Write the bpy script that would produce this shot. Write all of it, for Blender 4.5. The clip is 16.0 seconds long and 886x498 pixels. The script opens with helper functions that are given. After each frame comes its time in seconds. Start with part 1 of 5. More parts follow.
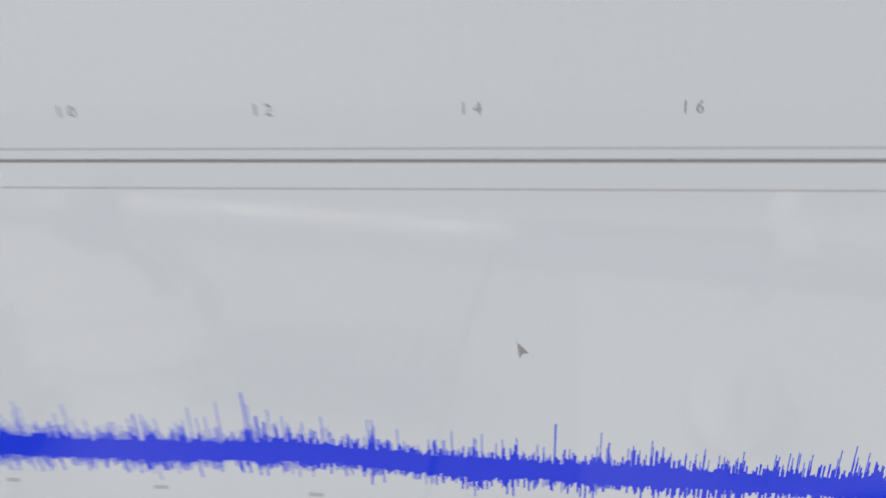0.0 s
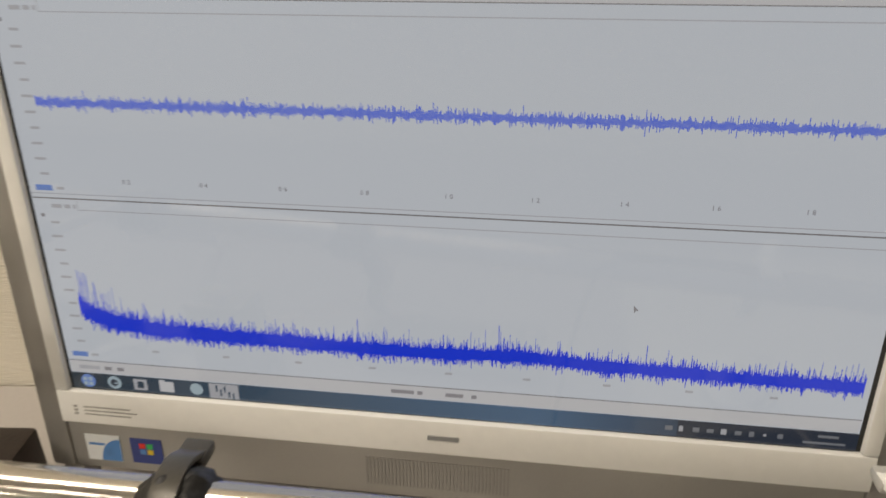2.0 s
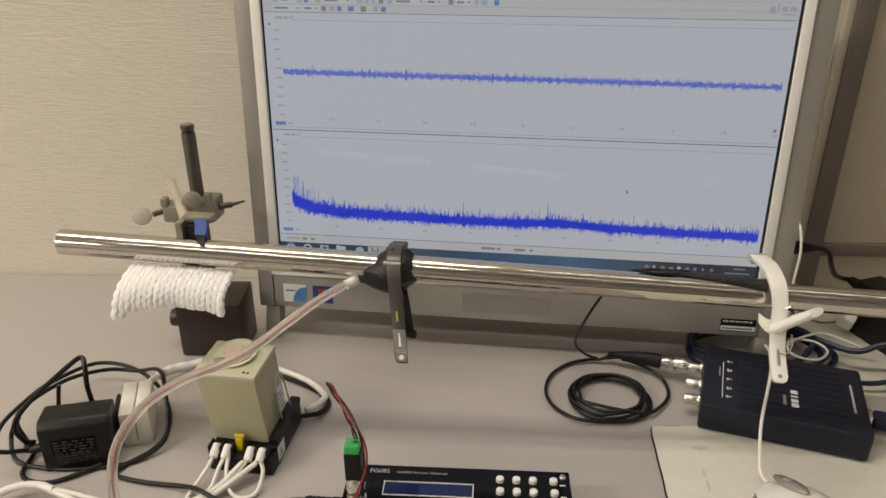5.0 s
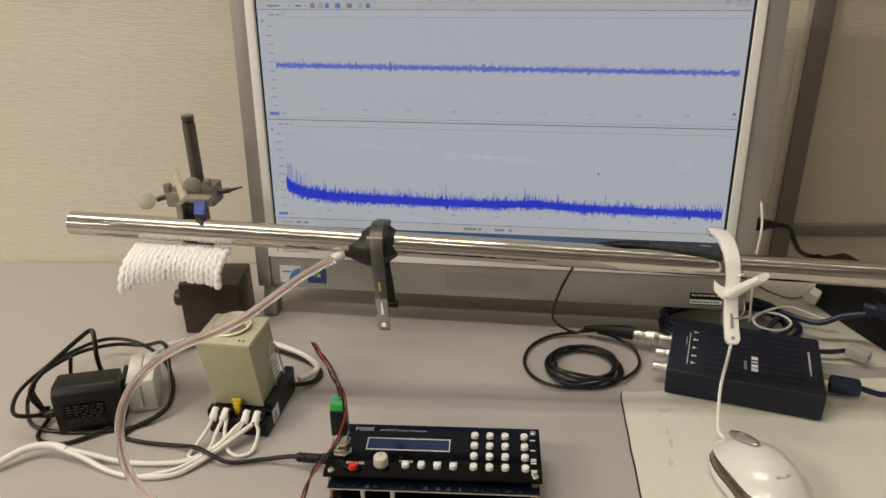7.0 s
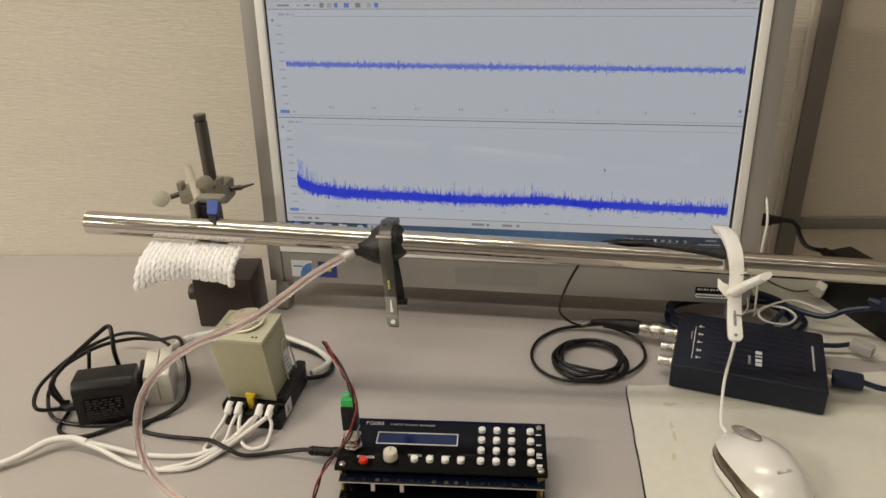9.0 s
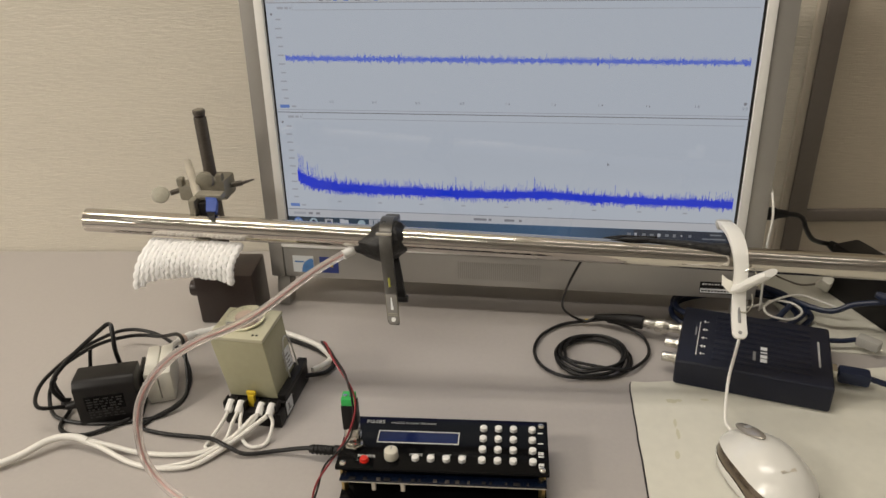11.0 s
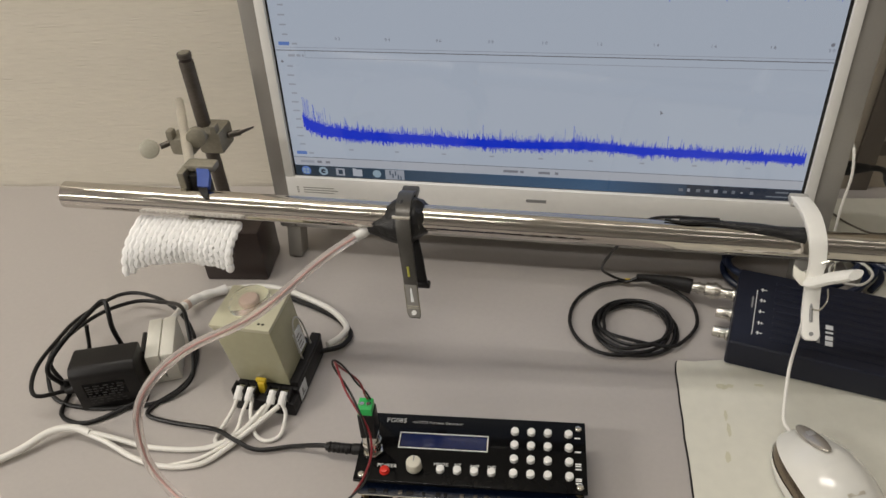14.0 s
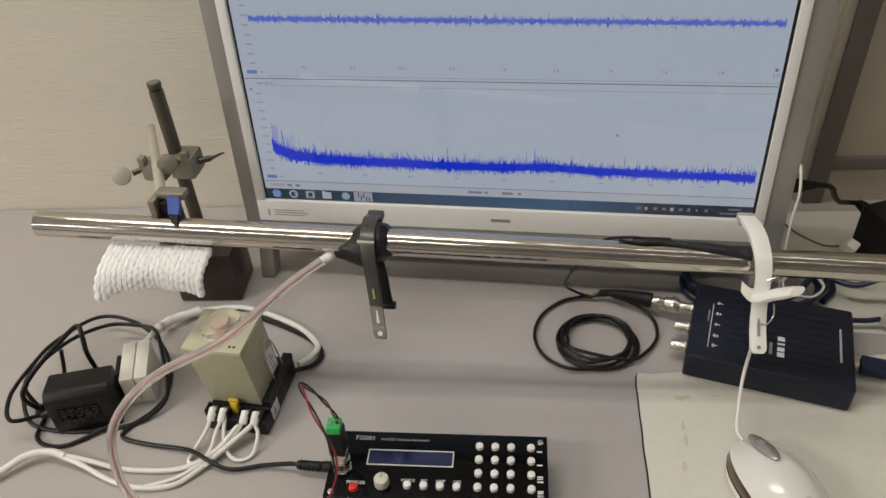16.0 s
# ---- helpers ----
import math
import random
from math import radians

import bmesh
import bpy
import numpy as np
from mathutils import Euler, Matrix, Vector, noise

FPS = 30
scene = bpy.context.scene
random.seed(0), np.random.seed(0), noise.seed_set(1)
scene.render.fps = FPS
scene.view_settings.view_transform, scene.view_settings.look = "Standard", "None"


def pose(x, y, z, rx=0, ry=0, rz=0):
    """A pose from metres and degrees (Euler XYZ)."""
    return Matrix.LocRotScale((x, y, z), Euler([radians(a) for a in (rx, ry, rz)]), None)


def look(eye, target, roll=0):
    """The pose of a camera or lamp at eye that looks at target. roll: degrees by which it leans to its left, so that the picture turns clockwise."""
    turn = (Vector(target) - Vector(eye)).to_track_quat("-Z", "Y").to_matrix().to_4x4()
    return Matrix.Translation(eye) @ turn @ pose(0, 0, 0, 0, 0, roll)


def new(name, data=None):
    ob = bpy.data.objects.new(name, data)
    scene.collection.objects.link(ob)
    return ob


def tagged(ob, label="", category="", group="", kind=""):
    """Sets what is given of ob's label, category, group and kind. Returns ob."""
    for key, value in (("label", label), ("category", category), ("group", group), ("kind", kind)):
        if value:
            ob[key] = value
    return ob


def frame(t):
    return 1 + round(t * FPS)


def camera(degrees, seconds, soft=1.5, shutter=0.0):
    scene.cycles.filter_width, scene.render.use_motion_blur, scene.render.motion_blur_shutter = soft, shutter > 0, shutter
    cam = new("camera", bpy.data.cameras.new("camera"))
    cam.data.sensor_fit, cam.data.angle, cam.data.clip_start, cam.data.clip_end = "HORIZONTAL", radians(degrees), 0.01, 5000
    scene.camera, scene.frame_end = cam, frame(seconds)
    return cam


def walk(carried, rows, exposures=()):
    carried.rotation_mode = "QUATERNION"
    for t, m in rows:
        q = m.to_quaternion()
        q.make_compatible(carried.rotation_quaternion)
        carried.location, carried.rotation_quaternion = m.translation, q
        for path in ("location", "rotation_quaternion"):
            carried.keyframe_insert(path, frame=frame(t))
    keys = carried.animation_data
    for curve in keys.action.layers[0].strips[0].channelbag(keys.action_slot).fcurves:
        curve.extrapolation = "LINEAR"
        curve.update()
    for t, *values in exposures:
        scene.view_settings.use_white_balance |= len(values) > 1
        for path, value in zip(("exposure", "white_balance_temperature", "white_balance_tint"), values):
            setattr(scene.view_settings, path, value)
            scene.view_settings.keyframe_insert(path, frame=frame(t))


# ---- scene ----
cam = camera(60.6, 16.0, 1.5, 0.5)
PATH = [
    (0, (0.1, -0.147, 0.275), (-0.12, 1.575, -0.717), -2.9),
    (0.5, (0.081, -0.184, 0.306), (-0.159, 1.536, -0.687), -2.3),
    (1, (0.064, -0.237, 0.333), (-0.175, 1.521, -0.59), -0.7),
    (1.5, (0.057, -0.289, 0.357), (-0.202, 1.465, -0.568), -1.0),
    (2, (0.05, -0.347, 0.375), (-0.208, 1.41, -0.546), -0.8),
    (2.5, (0.036, -0.402, 0.392), (-0.214, 1.367, -0.508), -0.1),
    (3, (0.02, -0.459, 0.397), (-0.192, 1.322, -0.489), 0.6),
    (3.5, (0.015, -0.509, 0.402), (-0.233, 1.274, -0.469), -0.9),
    (4, (0.012, -0.568, 0.408), (-0.221, 1.214, -0.469), -0.2),
    (6.3, (0.043, -0.7, 0.42), (-0.222, 1.09, -0.431), -0.9),
    (6.5, (0.047, -0.702, 0.418), (-0.23, 1.087, -0.432), -1.2),
    (7, (0.051, -0.703, 0.417), (-0.213, 1.082, -0.444), -1.1),
    (7.5, (0.053, -0.702, 0.419), (-0.215, 1.082, -0.445), -1.3),
    (8, (0.052, -0.705, 0.425), (-0.223, 1.07, -0.453), -1.1),
    (8.5, (0.054, -0.707, 0.43), (-0.245, 1.055, -0.468), -1.7),
    (9, (0.055, -0.707, 0.434), (-0.237, 1.054, -0.469), -1.7),
    (11.5, (0.059, -0.694, 0.439), (-0.256, 1.046, -0.496), -2.3),
    (12, (0.059, -0.685, 0.442), (-0.267, 1.041, -0.513), -2.3),
    (12.5, (0.053, -0.648, 0.451), (-0.285, 0.99, -0.646), -3.1),
    (13, (0.046, -0.599, 0.468), (-0.302, 0.938, -0.764), -4.2),
    (13.5, (0.039, -0.582, 0.474), (-0.307, 0.933, -0.785), -4.3),
    (14, (0.039, -0.577, 0.479), (-0.308, 0.942, -0.774), -4.2),
    (14.5, (0.043, -0.577, 0.487), (-0.291, 0.942, -0.771), -3.9),
    (15, (0.05, -0.577, 0.495), (-0.273, 0.944, -0.762), -4.5),
    (15.5, (0.055, -0.578, 0.498), (-0.258, 0.946, -0.759), -4.4),
    (16, (0.056, -0.583, 0.499), (-0.249, 0.956, -0.741), -4.1),
]
LIGHT_METER = [(0, 0.38, 7000, 10), (1.0, 0.22, 7000, 10), (2.0, 0.02, 7000, 10), (4.2, -0.1, 6820, 10), (9.2, -0.1, 6820, 10), (11.3, -0.1, 6500, 10), (12.3, -0.14, 6300, 10), (13.2, -0.2, 6300, 10), (16.0, -0.23, 6250, 10)]
walk(cam, [(t, look(eye, target, roll)) for t, eye, target, roll in PATH], LIGHT_METER)

# ---------------------------------------------------------------- light
world = bpy.data.worlds.new("world")
scene.world = world
world.use_nodes = True
world.node_tree.nodes["Background"].inputs[0].default_value = (0.9, 0.95, 1.0, 1)
world.node_tree.nodes["Background"].inputs[1].default_value = 0.05


def tube_light(x, y, z, length, width, watts, color=(1.0, 0.93, 0.83)):
    """Fluorescent light of a ceiling fixture, shining down."""
    lamp = bpy.data.lights.new("tube_light", "AREA")
    lamp.shape, lamp.size, lamp.size_y, lamp.energy, lamp.color = "RECTANGLE", length, width, watts, color
    ob = new("tube_light", lamp)
    ob.matrix_world = pose(x, y, z, 0, 0, 0)
    return ob


FIXTURES = [(-0.50, -0.17, 12.5), (0.78, -0.17, 1.3), (-0.50, -1.45, 5.5), (0.78, -1.45, 0.9), (-2.2, -1.5, 52.0), (-2.4, -3.2, 30.0)]
CEILING = 1.78
for fx, fy, watts in FIXTURES:
    for dy in (-0.07, 0.07):
        tube_light(fx, fy + dy, CEILING - 0.085, 1.2, 0.03, watts / 2)

# ---------------------------------------------------------------- materials


def mat(name, color, rough=0.5, metal=0.0, var=0.08, scale=40.0, bump=0.0, bump_scale=200.0, stretch=(1, 1, 1), spec=0.5, coat=0.0, rand=0.0):
    """Principled surface with colour variation at two scales, roughness variation and fine relief."""
    m = bpy.data.materials.new(name)
    m.use_nodes = True
    nt = m.node_tree
    n, l = nt.nodes, nt.links
    p = n["Principled BSDF"]
    p.inputs["Roughness"].default_value, p.inputs["Metallic"].default_value = rough, metal
    p.inputs["Specular IOR Level"].default_value = spec
    p.inputs["Coat Weight"].default_value = coat
    co = n.new("ShaderNodeTexCoord")
    mp = n.new("ShaderNodeMapping")
    mp.inputs["Scale"].default_value = stretch
    l.new(co.outputs["Object"], mp.inputs["Vector"])
    big, fine = n.new("ShaderNodeTexNoise"), n.new("ShaderNodeTexNoise")
    big.inputs["Scale"].default_value, fine.inputs["Scale"].default_value = scale * 0.2, scale * 4
    big.inputs["Detail"].default_value = fine.inputs["Detail"].default_value = 4
    l.new(mp.outputs[0], big.inputs["Vector"])
    l.new(mp.outputs[0], fine.inputs["Vector"])
    add = n.new("ShaderNodeMath")
    add.operation = "ADD"
    l.new(big.outputs[0], add.inputs[0])
    l.new(fine.outputs[0], add.inputs[1])
    rng = n.new("ShaderNodeMapRange")
    rng.inputs["From Min"].default_value, rng.inputs["From Max"].default_value = 0.6, 1.4
    rng.inputs["To Min"].default_value, rng.inputs["To Max"].default_value = 1 - var, 1 + var
    l.new(add.outputs[0], rng.inputs["Value"])
    mul = n.new("ShaderNodeVectorMath")
    mul.operation = "SCALE"
    mul.inputs[0].default_value = color
    l.new(rng.outputs[0], mul.inputs["Scale"])
    l.new(mul.outputs[0], p.inputs["Base Color"])
    rr = n.new("ShaderNodeMapRange")
    rr.inputs["From Min"].default_value, rr.inputs["From Max"].default_value = 0.3, 0.7
    rr.inputs["To Min"].default_value, rr.inputs["To Max"].default_value = rough * 0.85, min(1, rough * 1.15)
    l.new(big.outputs[0], rr.inputs["Value"])
    l.new(rr.outputs[0], p.inputs["Roughness"])
    if bump:
        bn, b = n.new("ShaderNodeTexNoise"), n.new("ShaderNodeBump")
        bn.inputs["Scale"].default_value, bn.inputs["Detail"].default_value = bump_scale, 5
        b.inputs["Strength"].default_value, b.inputs["Distance"].default_value = bump, 0.002
        l.new(mp.outputs[0], bn.inputs["Vector"])
        l.new(bn.outputs[0], b.inputs["Height"])
        l.new(b.outputs[0], p.inputs["Normal"])
    return m


def glow(name, color, strength=1.0, rough=0.09):
    """Lit pixels behind a half-gloss screen surface."""
    m = bpy.data.materials.new(name)
    m.use_nodes = True
    p = m.node_tree.nodes["Principled BSDF"]
    p.inputs["Base Color"].default_value = (0.012, 0.012, 0.014, 1)
    p.inputs["Roughness"].default_value = rough
    p.inputs["Emission Color"].default_value = (*color, 1)
    p.inputs["Emission Strength"].default_value = strength
    return m


def clear(name, color, rough=0.08, ior=1.4, weight=1.0):
    m = bpy.data.materials.new(name)
    m.use_nodes = True
    p = m.node_tree.nodes["Principled BSDF"]
    p.inputs["Base Color"].default_value = (*color, 1)
    p.inputs["Roughness"].default_value, p.inputs["IOR"].default_value = rough, ior
    p.inputs["Transmission Weight"].default_value = weight
    return m


M_WALL = mat("wallpaper", (0.74, 0.69, 0.59), 0.8, var=0.05, scale=70, bump=0.75, bump_scale=500, stretch=(0.12, 1, 1.4))
M_PLASTER = mat("plaster", (0.75, 0.73, 0.69), 0.9, var=0.04)
M_CEIL = mat("ceiling_board", (0.78, 0.77, 0.74), 0.95, var=0.06, scale=60)
M_FLOOR = mat("carpet", (0.16, 0.16, 0.17), 0.95, var=0.2, scale=80, bump=0.5)
M_DESK = mat("desk_laminate", (0.42, 0.39, 0.37), 0.42, var=0.035, scale=60, bump=0.05, bump_scale=900)
M_DESKEDGE = mat("desk_edge", (0.25, 0.24, 0.23), 0.5)
M_SILVER = mat("silver_plastic", (0.36, 0.345, 0.32), 0.38, metal=0.35, var=0.04, scale=200)
M_SILVERDARK = mat("grille_plastic", (0.31, 0.297, 0.276), 0.5, metal=0.3, var=0.05, scale=200)
M_BEZEL = mat("white_bezel", (0.84, 0.83, 0.80), 0.35, var=0.03)
M_BACK = mat("monitor_back", (0.05, 0.05, 0.052), 0.6, var=0.1)
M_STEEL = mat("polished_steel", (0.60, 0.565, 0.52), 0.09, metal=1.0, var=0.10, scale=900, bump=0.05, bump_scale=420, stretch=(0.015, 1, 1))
M_DARKSTEEL = mat("dark_steel", (0.13, 0.115, 0.10), 0.38, metal=0.8, var=0.25, scale=60, stretch=(1, 1, 6))
M_CAST = mat("cast_metal", (0.30, 0.28, 0.225), 0.45, metal=0.7, var=0.15, scale=90, bump=0.15, bump_scale=500)
M_NICKEL = mat("nickel", (0.7, 0.68, 0.62), 0.22, metal=1.0, var=0.08)
M_BRASS = mat("brass", (0.55, 0.40, 0.16), 0.3, metal=1.0, var=0.1)
M_GALV = mat("galvanised", (0.62, 0.58, 0.50), 0.4, metal=0.6, var=0.12, scale=120)
M_BLUERUB = mat("blue_rubber", (0.03, 0.07, 0.30), 0.5, var=0.1)
M_MAGNET = mat("brown_black_paint", (0.028, 0.017, 0.014), 0.35, var=0.2, scale=100, bump=0.08, bump_scale=400)
M_BLACK = mat("black_plastic", (0.008, 0.007, 0.007), 0.45, var=0.2, scale=90, bump=0.05, bump_scale=1500, spec=0.3)
M_BLACKGLOSS = mat("black_acrylic", (0.0035, 0.0035, 0.004), 0.10, var=0.1, spec=0.13)
M_CABLE = mat("black_cable", (0.007, 0.0065, 0.0065), 0.4, var=0.2, spec=0.35)
M_TAPE = mat("black_tape", (0.010, 0.0095, 0.010), 0.45, var=0.3, scale=140, bump=0.8, bump_scale=160)
M_WHITECABLE = mat("white_cable", (0.78, 0.76, 0.71), 0.4, var=0.04)
M_WHITE = mat("white_plastic", (0.80, 0.79, 0.76), 0.35, var=0.03)
M_CREAM = mat("cream_plastic", (0.78, 0.76, 0.68), 0.4, var=0.03)
M_FOAM = mat("white_foam", (0.93, 0.92, 0.90), 0.6, var=0.02)
M_FOAM.node_tree.nodes["Principled BSDF"].inputs["Subsurface Weight"].default_value = 0.6
M_FOAM.node_tree.nodes["Principled BSDF"].inputs["Subsurface Scale"].default_value = 0.004
M_FOAM.node_tree.nodes["Principled BSDF"].inputs["Subsurface Radius"].default_value = (1.0, 1.0, 1.0)
M_TIMER = mat("beige_green_plastic", (0.40, 0.385, 0.255), 0.26, var=0.05, scale=50)
M_TIMERTOP = mat("beige_plastic", (0.52, 0.50, 0.36), 0.35, var=0.04)
M_YELLOW = mat("yellow_plastic", (0.62, 0.44, 0.02), 0.4, var=0.05)
M_NAVY = mat("navy_plastic", (0.009, 0.011, 0.023), 0.42, var=0.12, scale=80, bump=0.06, bump_scale=1200, spec=0.35)
M_BLUECABLE = mat("blue_cable", (0.007, 0.014, 0.042), 0.4, var=0.12)
M_PCB = mat("blue_circuit_board", (0.003, 0.0065, 0.018), 0.2, var=0.4, scale=160)
M_GREEN = mat("green_terminal", (0.03, 0.42, 0.09), 0.35, var=0.05)
M_RED = mat("red_button", (0.65, 0.025, 0.012), 0.35, var=0.04)
M_REDWIRE = mat("red_wire", (0.22, 0.012, 0.018), 0.4, var=0.08)
M_KNOB = mat("ivory_knob", (0.62, 0.59, 0.50), 0.45, var=0.05)
M_INK = mat("white_ink", (0.75, 0.75, 0.73), 0.6, var=0.03)
M_GREYINK = mat("grey_ink", (0.25, 0.25, 0.25), 0.6, var=0.03)
M_LCD = mat("lcd_glass", (0.009, 0.016, 0.070), 0.10, var=0.15, scale=60)
M_STICKBLUE = mat("blue_sticker", (0.08, 0.22, 0.5), 0.35, var=0.2)
M_STICKWHITE = mat("white_sticker", (0.72, 0.74, 0.75), 0.4, var=0.04)
M_STICKNAVY = mat("navy_sticker", (0.03, 0.05, 0.22), 0.35, var=0.2)
M_PAD = mat("cream_mat", (0.66, 0.645, 0.565), 0.7, var=0.05, scale=30, bump=0.04, bump_scale=600)
M_STAIN = mat("yellow_stain", (0.575, 0.555, 0.42), 0.75, var=0.12, scale=120)
M_POST = mat("brown_grey_trim", (0.17, 0.145, 0.125), 0.55, var=0.06)
M_POSTSIDE = mat("beige_trim", (0.5, 0.45, 0.37), 0.6, var=0.05)
M_PINK = mat("pink_fluid_line", (0.34, 0.14, 0.12), 0.4, var=0.15)
M_DIALRED = mat("dial_pink", (0.55, 0.42, 0.35), 0.5, var=0.1)
M_GRAPHITE = mat("graphite_clip", (0.085, 0.08, 0.072), 0.34, metal=0.5, var=0.12, scale=150)
M_CLIPWHITE = mat("white_clip", (0.84, 0.83, 0.79), 0.3, var=0.03, spec=0.5)
M_MOUSE = mat("pearl_white", (0.74, 0.73, 0.69), 0.16, var=0.02, coat=0.4)
M_MOUSEDARK = mat("bronze_chrome", (0.22, 0.18, 0.14), 0.18, metal=0.8, var=0.1)
M_SCREEN = glow("screen_panel", (0.365, 0.400, 0.458))
M_TOOLBAR = glow("screen_toolbar", (0.36, 0.37, 0.40))
M_SCRLINE = glow("screen_line", (0.14, 0.14, 0.15))
M_SCRGREY = glow("screen_pale_line", (0.27, 0.28, 0.31))
M_SCRTEXT = glow("screen_text", (0.17, 0.17, 0.19))
M_TRACE = glow("screen_trace", (0.055, 0.10, 0.50))
M_TRACE2 = glow("screen_spectrum", (0.003, 0.025, 0.500))
M_TRACE3 = glow("screen_spectrum_thin", (0.045, 0.080, 0.490))
M_TASKBAR = glow("screen_taskbar", (0.028, 0.058, 0.105))
ramp_nt = M_TASKBAR.node_tree
ramp_co, ramp_sep, ramp_map, ramp = (ramp_nt.nodes.new(k) for k in ("ShaderNodeTexCoord", "ShaderNodeSeparateXYZ", "ShaderNodeMapRange", "ShaderNodeValToRGB"))
ramp_map.inputs["From Min"].default_value, ramp_map.inputs["From Max"].default_value = -0.22, 0.22
ramp_nt.links.new(ramp_co.outputs["Object"], ramp_sep.inputs[0])
ramp_nt.links.new(ramp_sep.outputs[0], ramp_map.inputs["Value"])
ramp_nt.links.new(ramp_map.outputs[0], ramp.inputs[0])
ramp_nt.links.new(ramp.outputs[0], ramp_nt.nodes["Principled BSDF"].inputs["Emission Color"])
for spot, tone in ((0.0, (0.018, 0.028, 0.04)), (0.28, (0.03, 0.055, 0.09)), (0.62, (0.045, 0.09, 0.16)), (0.82, (0.02, 0.032, 0.055)), (1.0, (0.010, 0.013, 0.02))):
    el = ramp.color_ramp.elements[0] if spot == 0 else ramp.color_ramp.elements[-1] if spot == 1 else ramp.color_ramp.elements.new(spot)
    el.position, el.color = spot, (*tone, 1)
M_TASKDARK = glow("screen_taskbar_dark", (0.014, 0.02, 0.034))
M_TRAY = glow("screen_tray_icon", (0.12, 0.13, 0.15))
M_ICON = glow("screen_icon", (0.24, 0.31, 0.36))
M_SCRBLUE = glow("screen_blue", (0.09, 0.16, 0.40))
M_SCREDGE = mat("screen_edge", (0.012, 0.012, 0.012), 0.3)

# ---------------------------------------------------------------- helpers
WORLD = {}


def thing(name, label, category, at=(0, 0, 0), rz=0.0, group="", kind=""):
    ob = new(name)
    ob.empty_display_size = 0.02
    ob.matrix_world = pose(*at, 0, 0, rz)
    WORLD[ob.name] = pose(*at, 0, 0, rz)
    return tagged(ob, label, category, group, kind)


def part(name, bm, material, parent=None, label="", smooth=True):
    """Links a bmesh given in world space as one mesh object under a thing or a part."""
    me = bpy.data.meshes.new(name)
    base = WORLD[parent.name] if parent else Matrix()
    bm.transform(base.inverted())
    bm.normal_update()
    bm.to_mesh(me)
    bm.free()
    me.materials.append(material)
    if smooth:
        for poly in me.polygons:
            poly.use_smooth = True
        me.set_sharp_from_angle(angle=radians(35))
    ob = new(name, me)
    WORLD[ob.name] = base
    if parent:
        ob.parent = parent
    if label:
        ob["label"] = label
    return ob


def add(bm, other):
    """Joins a second bmesh into the first."""
    me = bpy.data.meshes.new("join")
    other.to_mesh(me)
    bm.from_mesh(me)
    bpy.data.meshes.remove(me)
    other.free()
    return bm


def bevel(bm, r, seg=2, angle=30):
    if r > 0:
        edges = [e for e in bm.edges if len(e.link_faces) == 2 and e.calc_face_angle(0) > radians(angle)]
        bmesh.ops.bevel(bm, geom=edges, offset=r, segments=seg, profile=0.6, affect="EDGES", clamp_overlap=True)
    return bm


def box(x0, x1, y0, y1, z0, z1, r=0.0, m=None, seg=2):
    bm = bmesh.new()
    bmesh.ops.create_cube(bm, size=1)
    bm.transform(Matrix.Translation(((x0 + x1) / 2, (y0 + y1) / 2, (z0 + z1) / 2)) @ Matrix.Diagonal((x1 - x0, y1 - y0, z1 - z0, 1)))
    bevel(bm, r, seg)
    if m is not None:
        bm.transform(m)
    return bm


def rod(a, b, r, r2=None, seg=20, cut=0.0):
    """Cylinder or cone from a to b with softened rims."""
    a, b = Vector(a), Vector(b)
    d = b - a
    bm = bmesh.new()
    bmesh.ops.create_cone(bm, cap_ends=True, segments=seg, radius1=r, radius2=r if r2 is None else r2, depth=d.length)
    if cut:
        rims = [e for e in bm.edges if e.calc_face_angle(0) > radians(50)]
        bmesh.ops.bevel(bm, geom=rims, offset=cut, segments=2, profile=0.5, affect="EDGES", clamp_overlap=True)
    bm.transform(Matrix.Translation((a + b) / 2) @ d.to_track_quat("Z", "Y").to_matrix().to_4x4())
    return bm


def smooth_path(points, steps=8):
    pts = [Vector(p) for p in points]
    pts = [2 * pts[0] - pts[1]] + pts + [2 * pts[-1] - pts[-2]]
    out = []
    for i in range(1, len(pts) - 2):
        a, b, c, d = pts[i - 1:i + 3]
        for k in range(steps):
            t = k / steps
            out.append(0.5 * (2 * b + (c - a) * t + (2 * a - 5 * b + 4 * c - d) * t * t + (3 * b - a - 3 * c + d) * t ** 3))
    out.append(pts[-2])
    return out


def sweep(points, r, seg=10, steps=8, flat=1.0, smooth=True, taper=None):
    """Tube along a smooth line; flat squashes it in height; taper gives the radius along it."""
    pts = smooth_path(points, steps) if smooth else [Vector(p) for p in points]
    bm = bmesh.new()
    rings = []
    side = None
    for i, p in enumerate(pts):
        d = (pts[min(i + 1, len(pts) - 1)] - pts[max(i - 1, 0)]).normalized()
        if side is None:
            side = d.cross(Vector((0, 0, 1)))
            if side.length < 0.1:
                side = d.cross(Vector((0, 1, 0)))
        side = (side - d * side.dot(d)).normalized()
        up = side.cross(d).normalized()
        rad = r * (taper(i / (len(pts) - 1)) if taper else 1)
        rings.append([bm.verts.new(p + rad * (side * math.cos(a) + up * flat * math.sin(a))) for a in (2 * math.pi * k / seg for k in range(seg))])
    for a, b in zip(rings, rings[1:]):
        for k in range(seg):
            bm.faces.new((a[k], a[(k + 1) % seg], b[(k + 1) % seg], b[k]))
    bm.faces.new(rings[0][::-1])
    bm.faces.new(rings[-1])
    bmesh.ops.recalc_face_normals(bm, faces=bm.faces)
    return bm


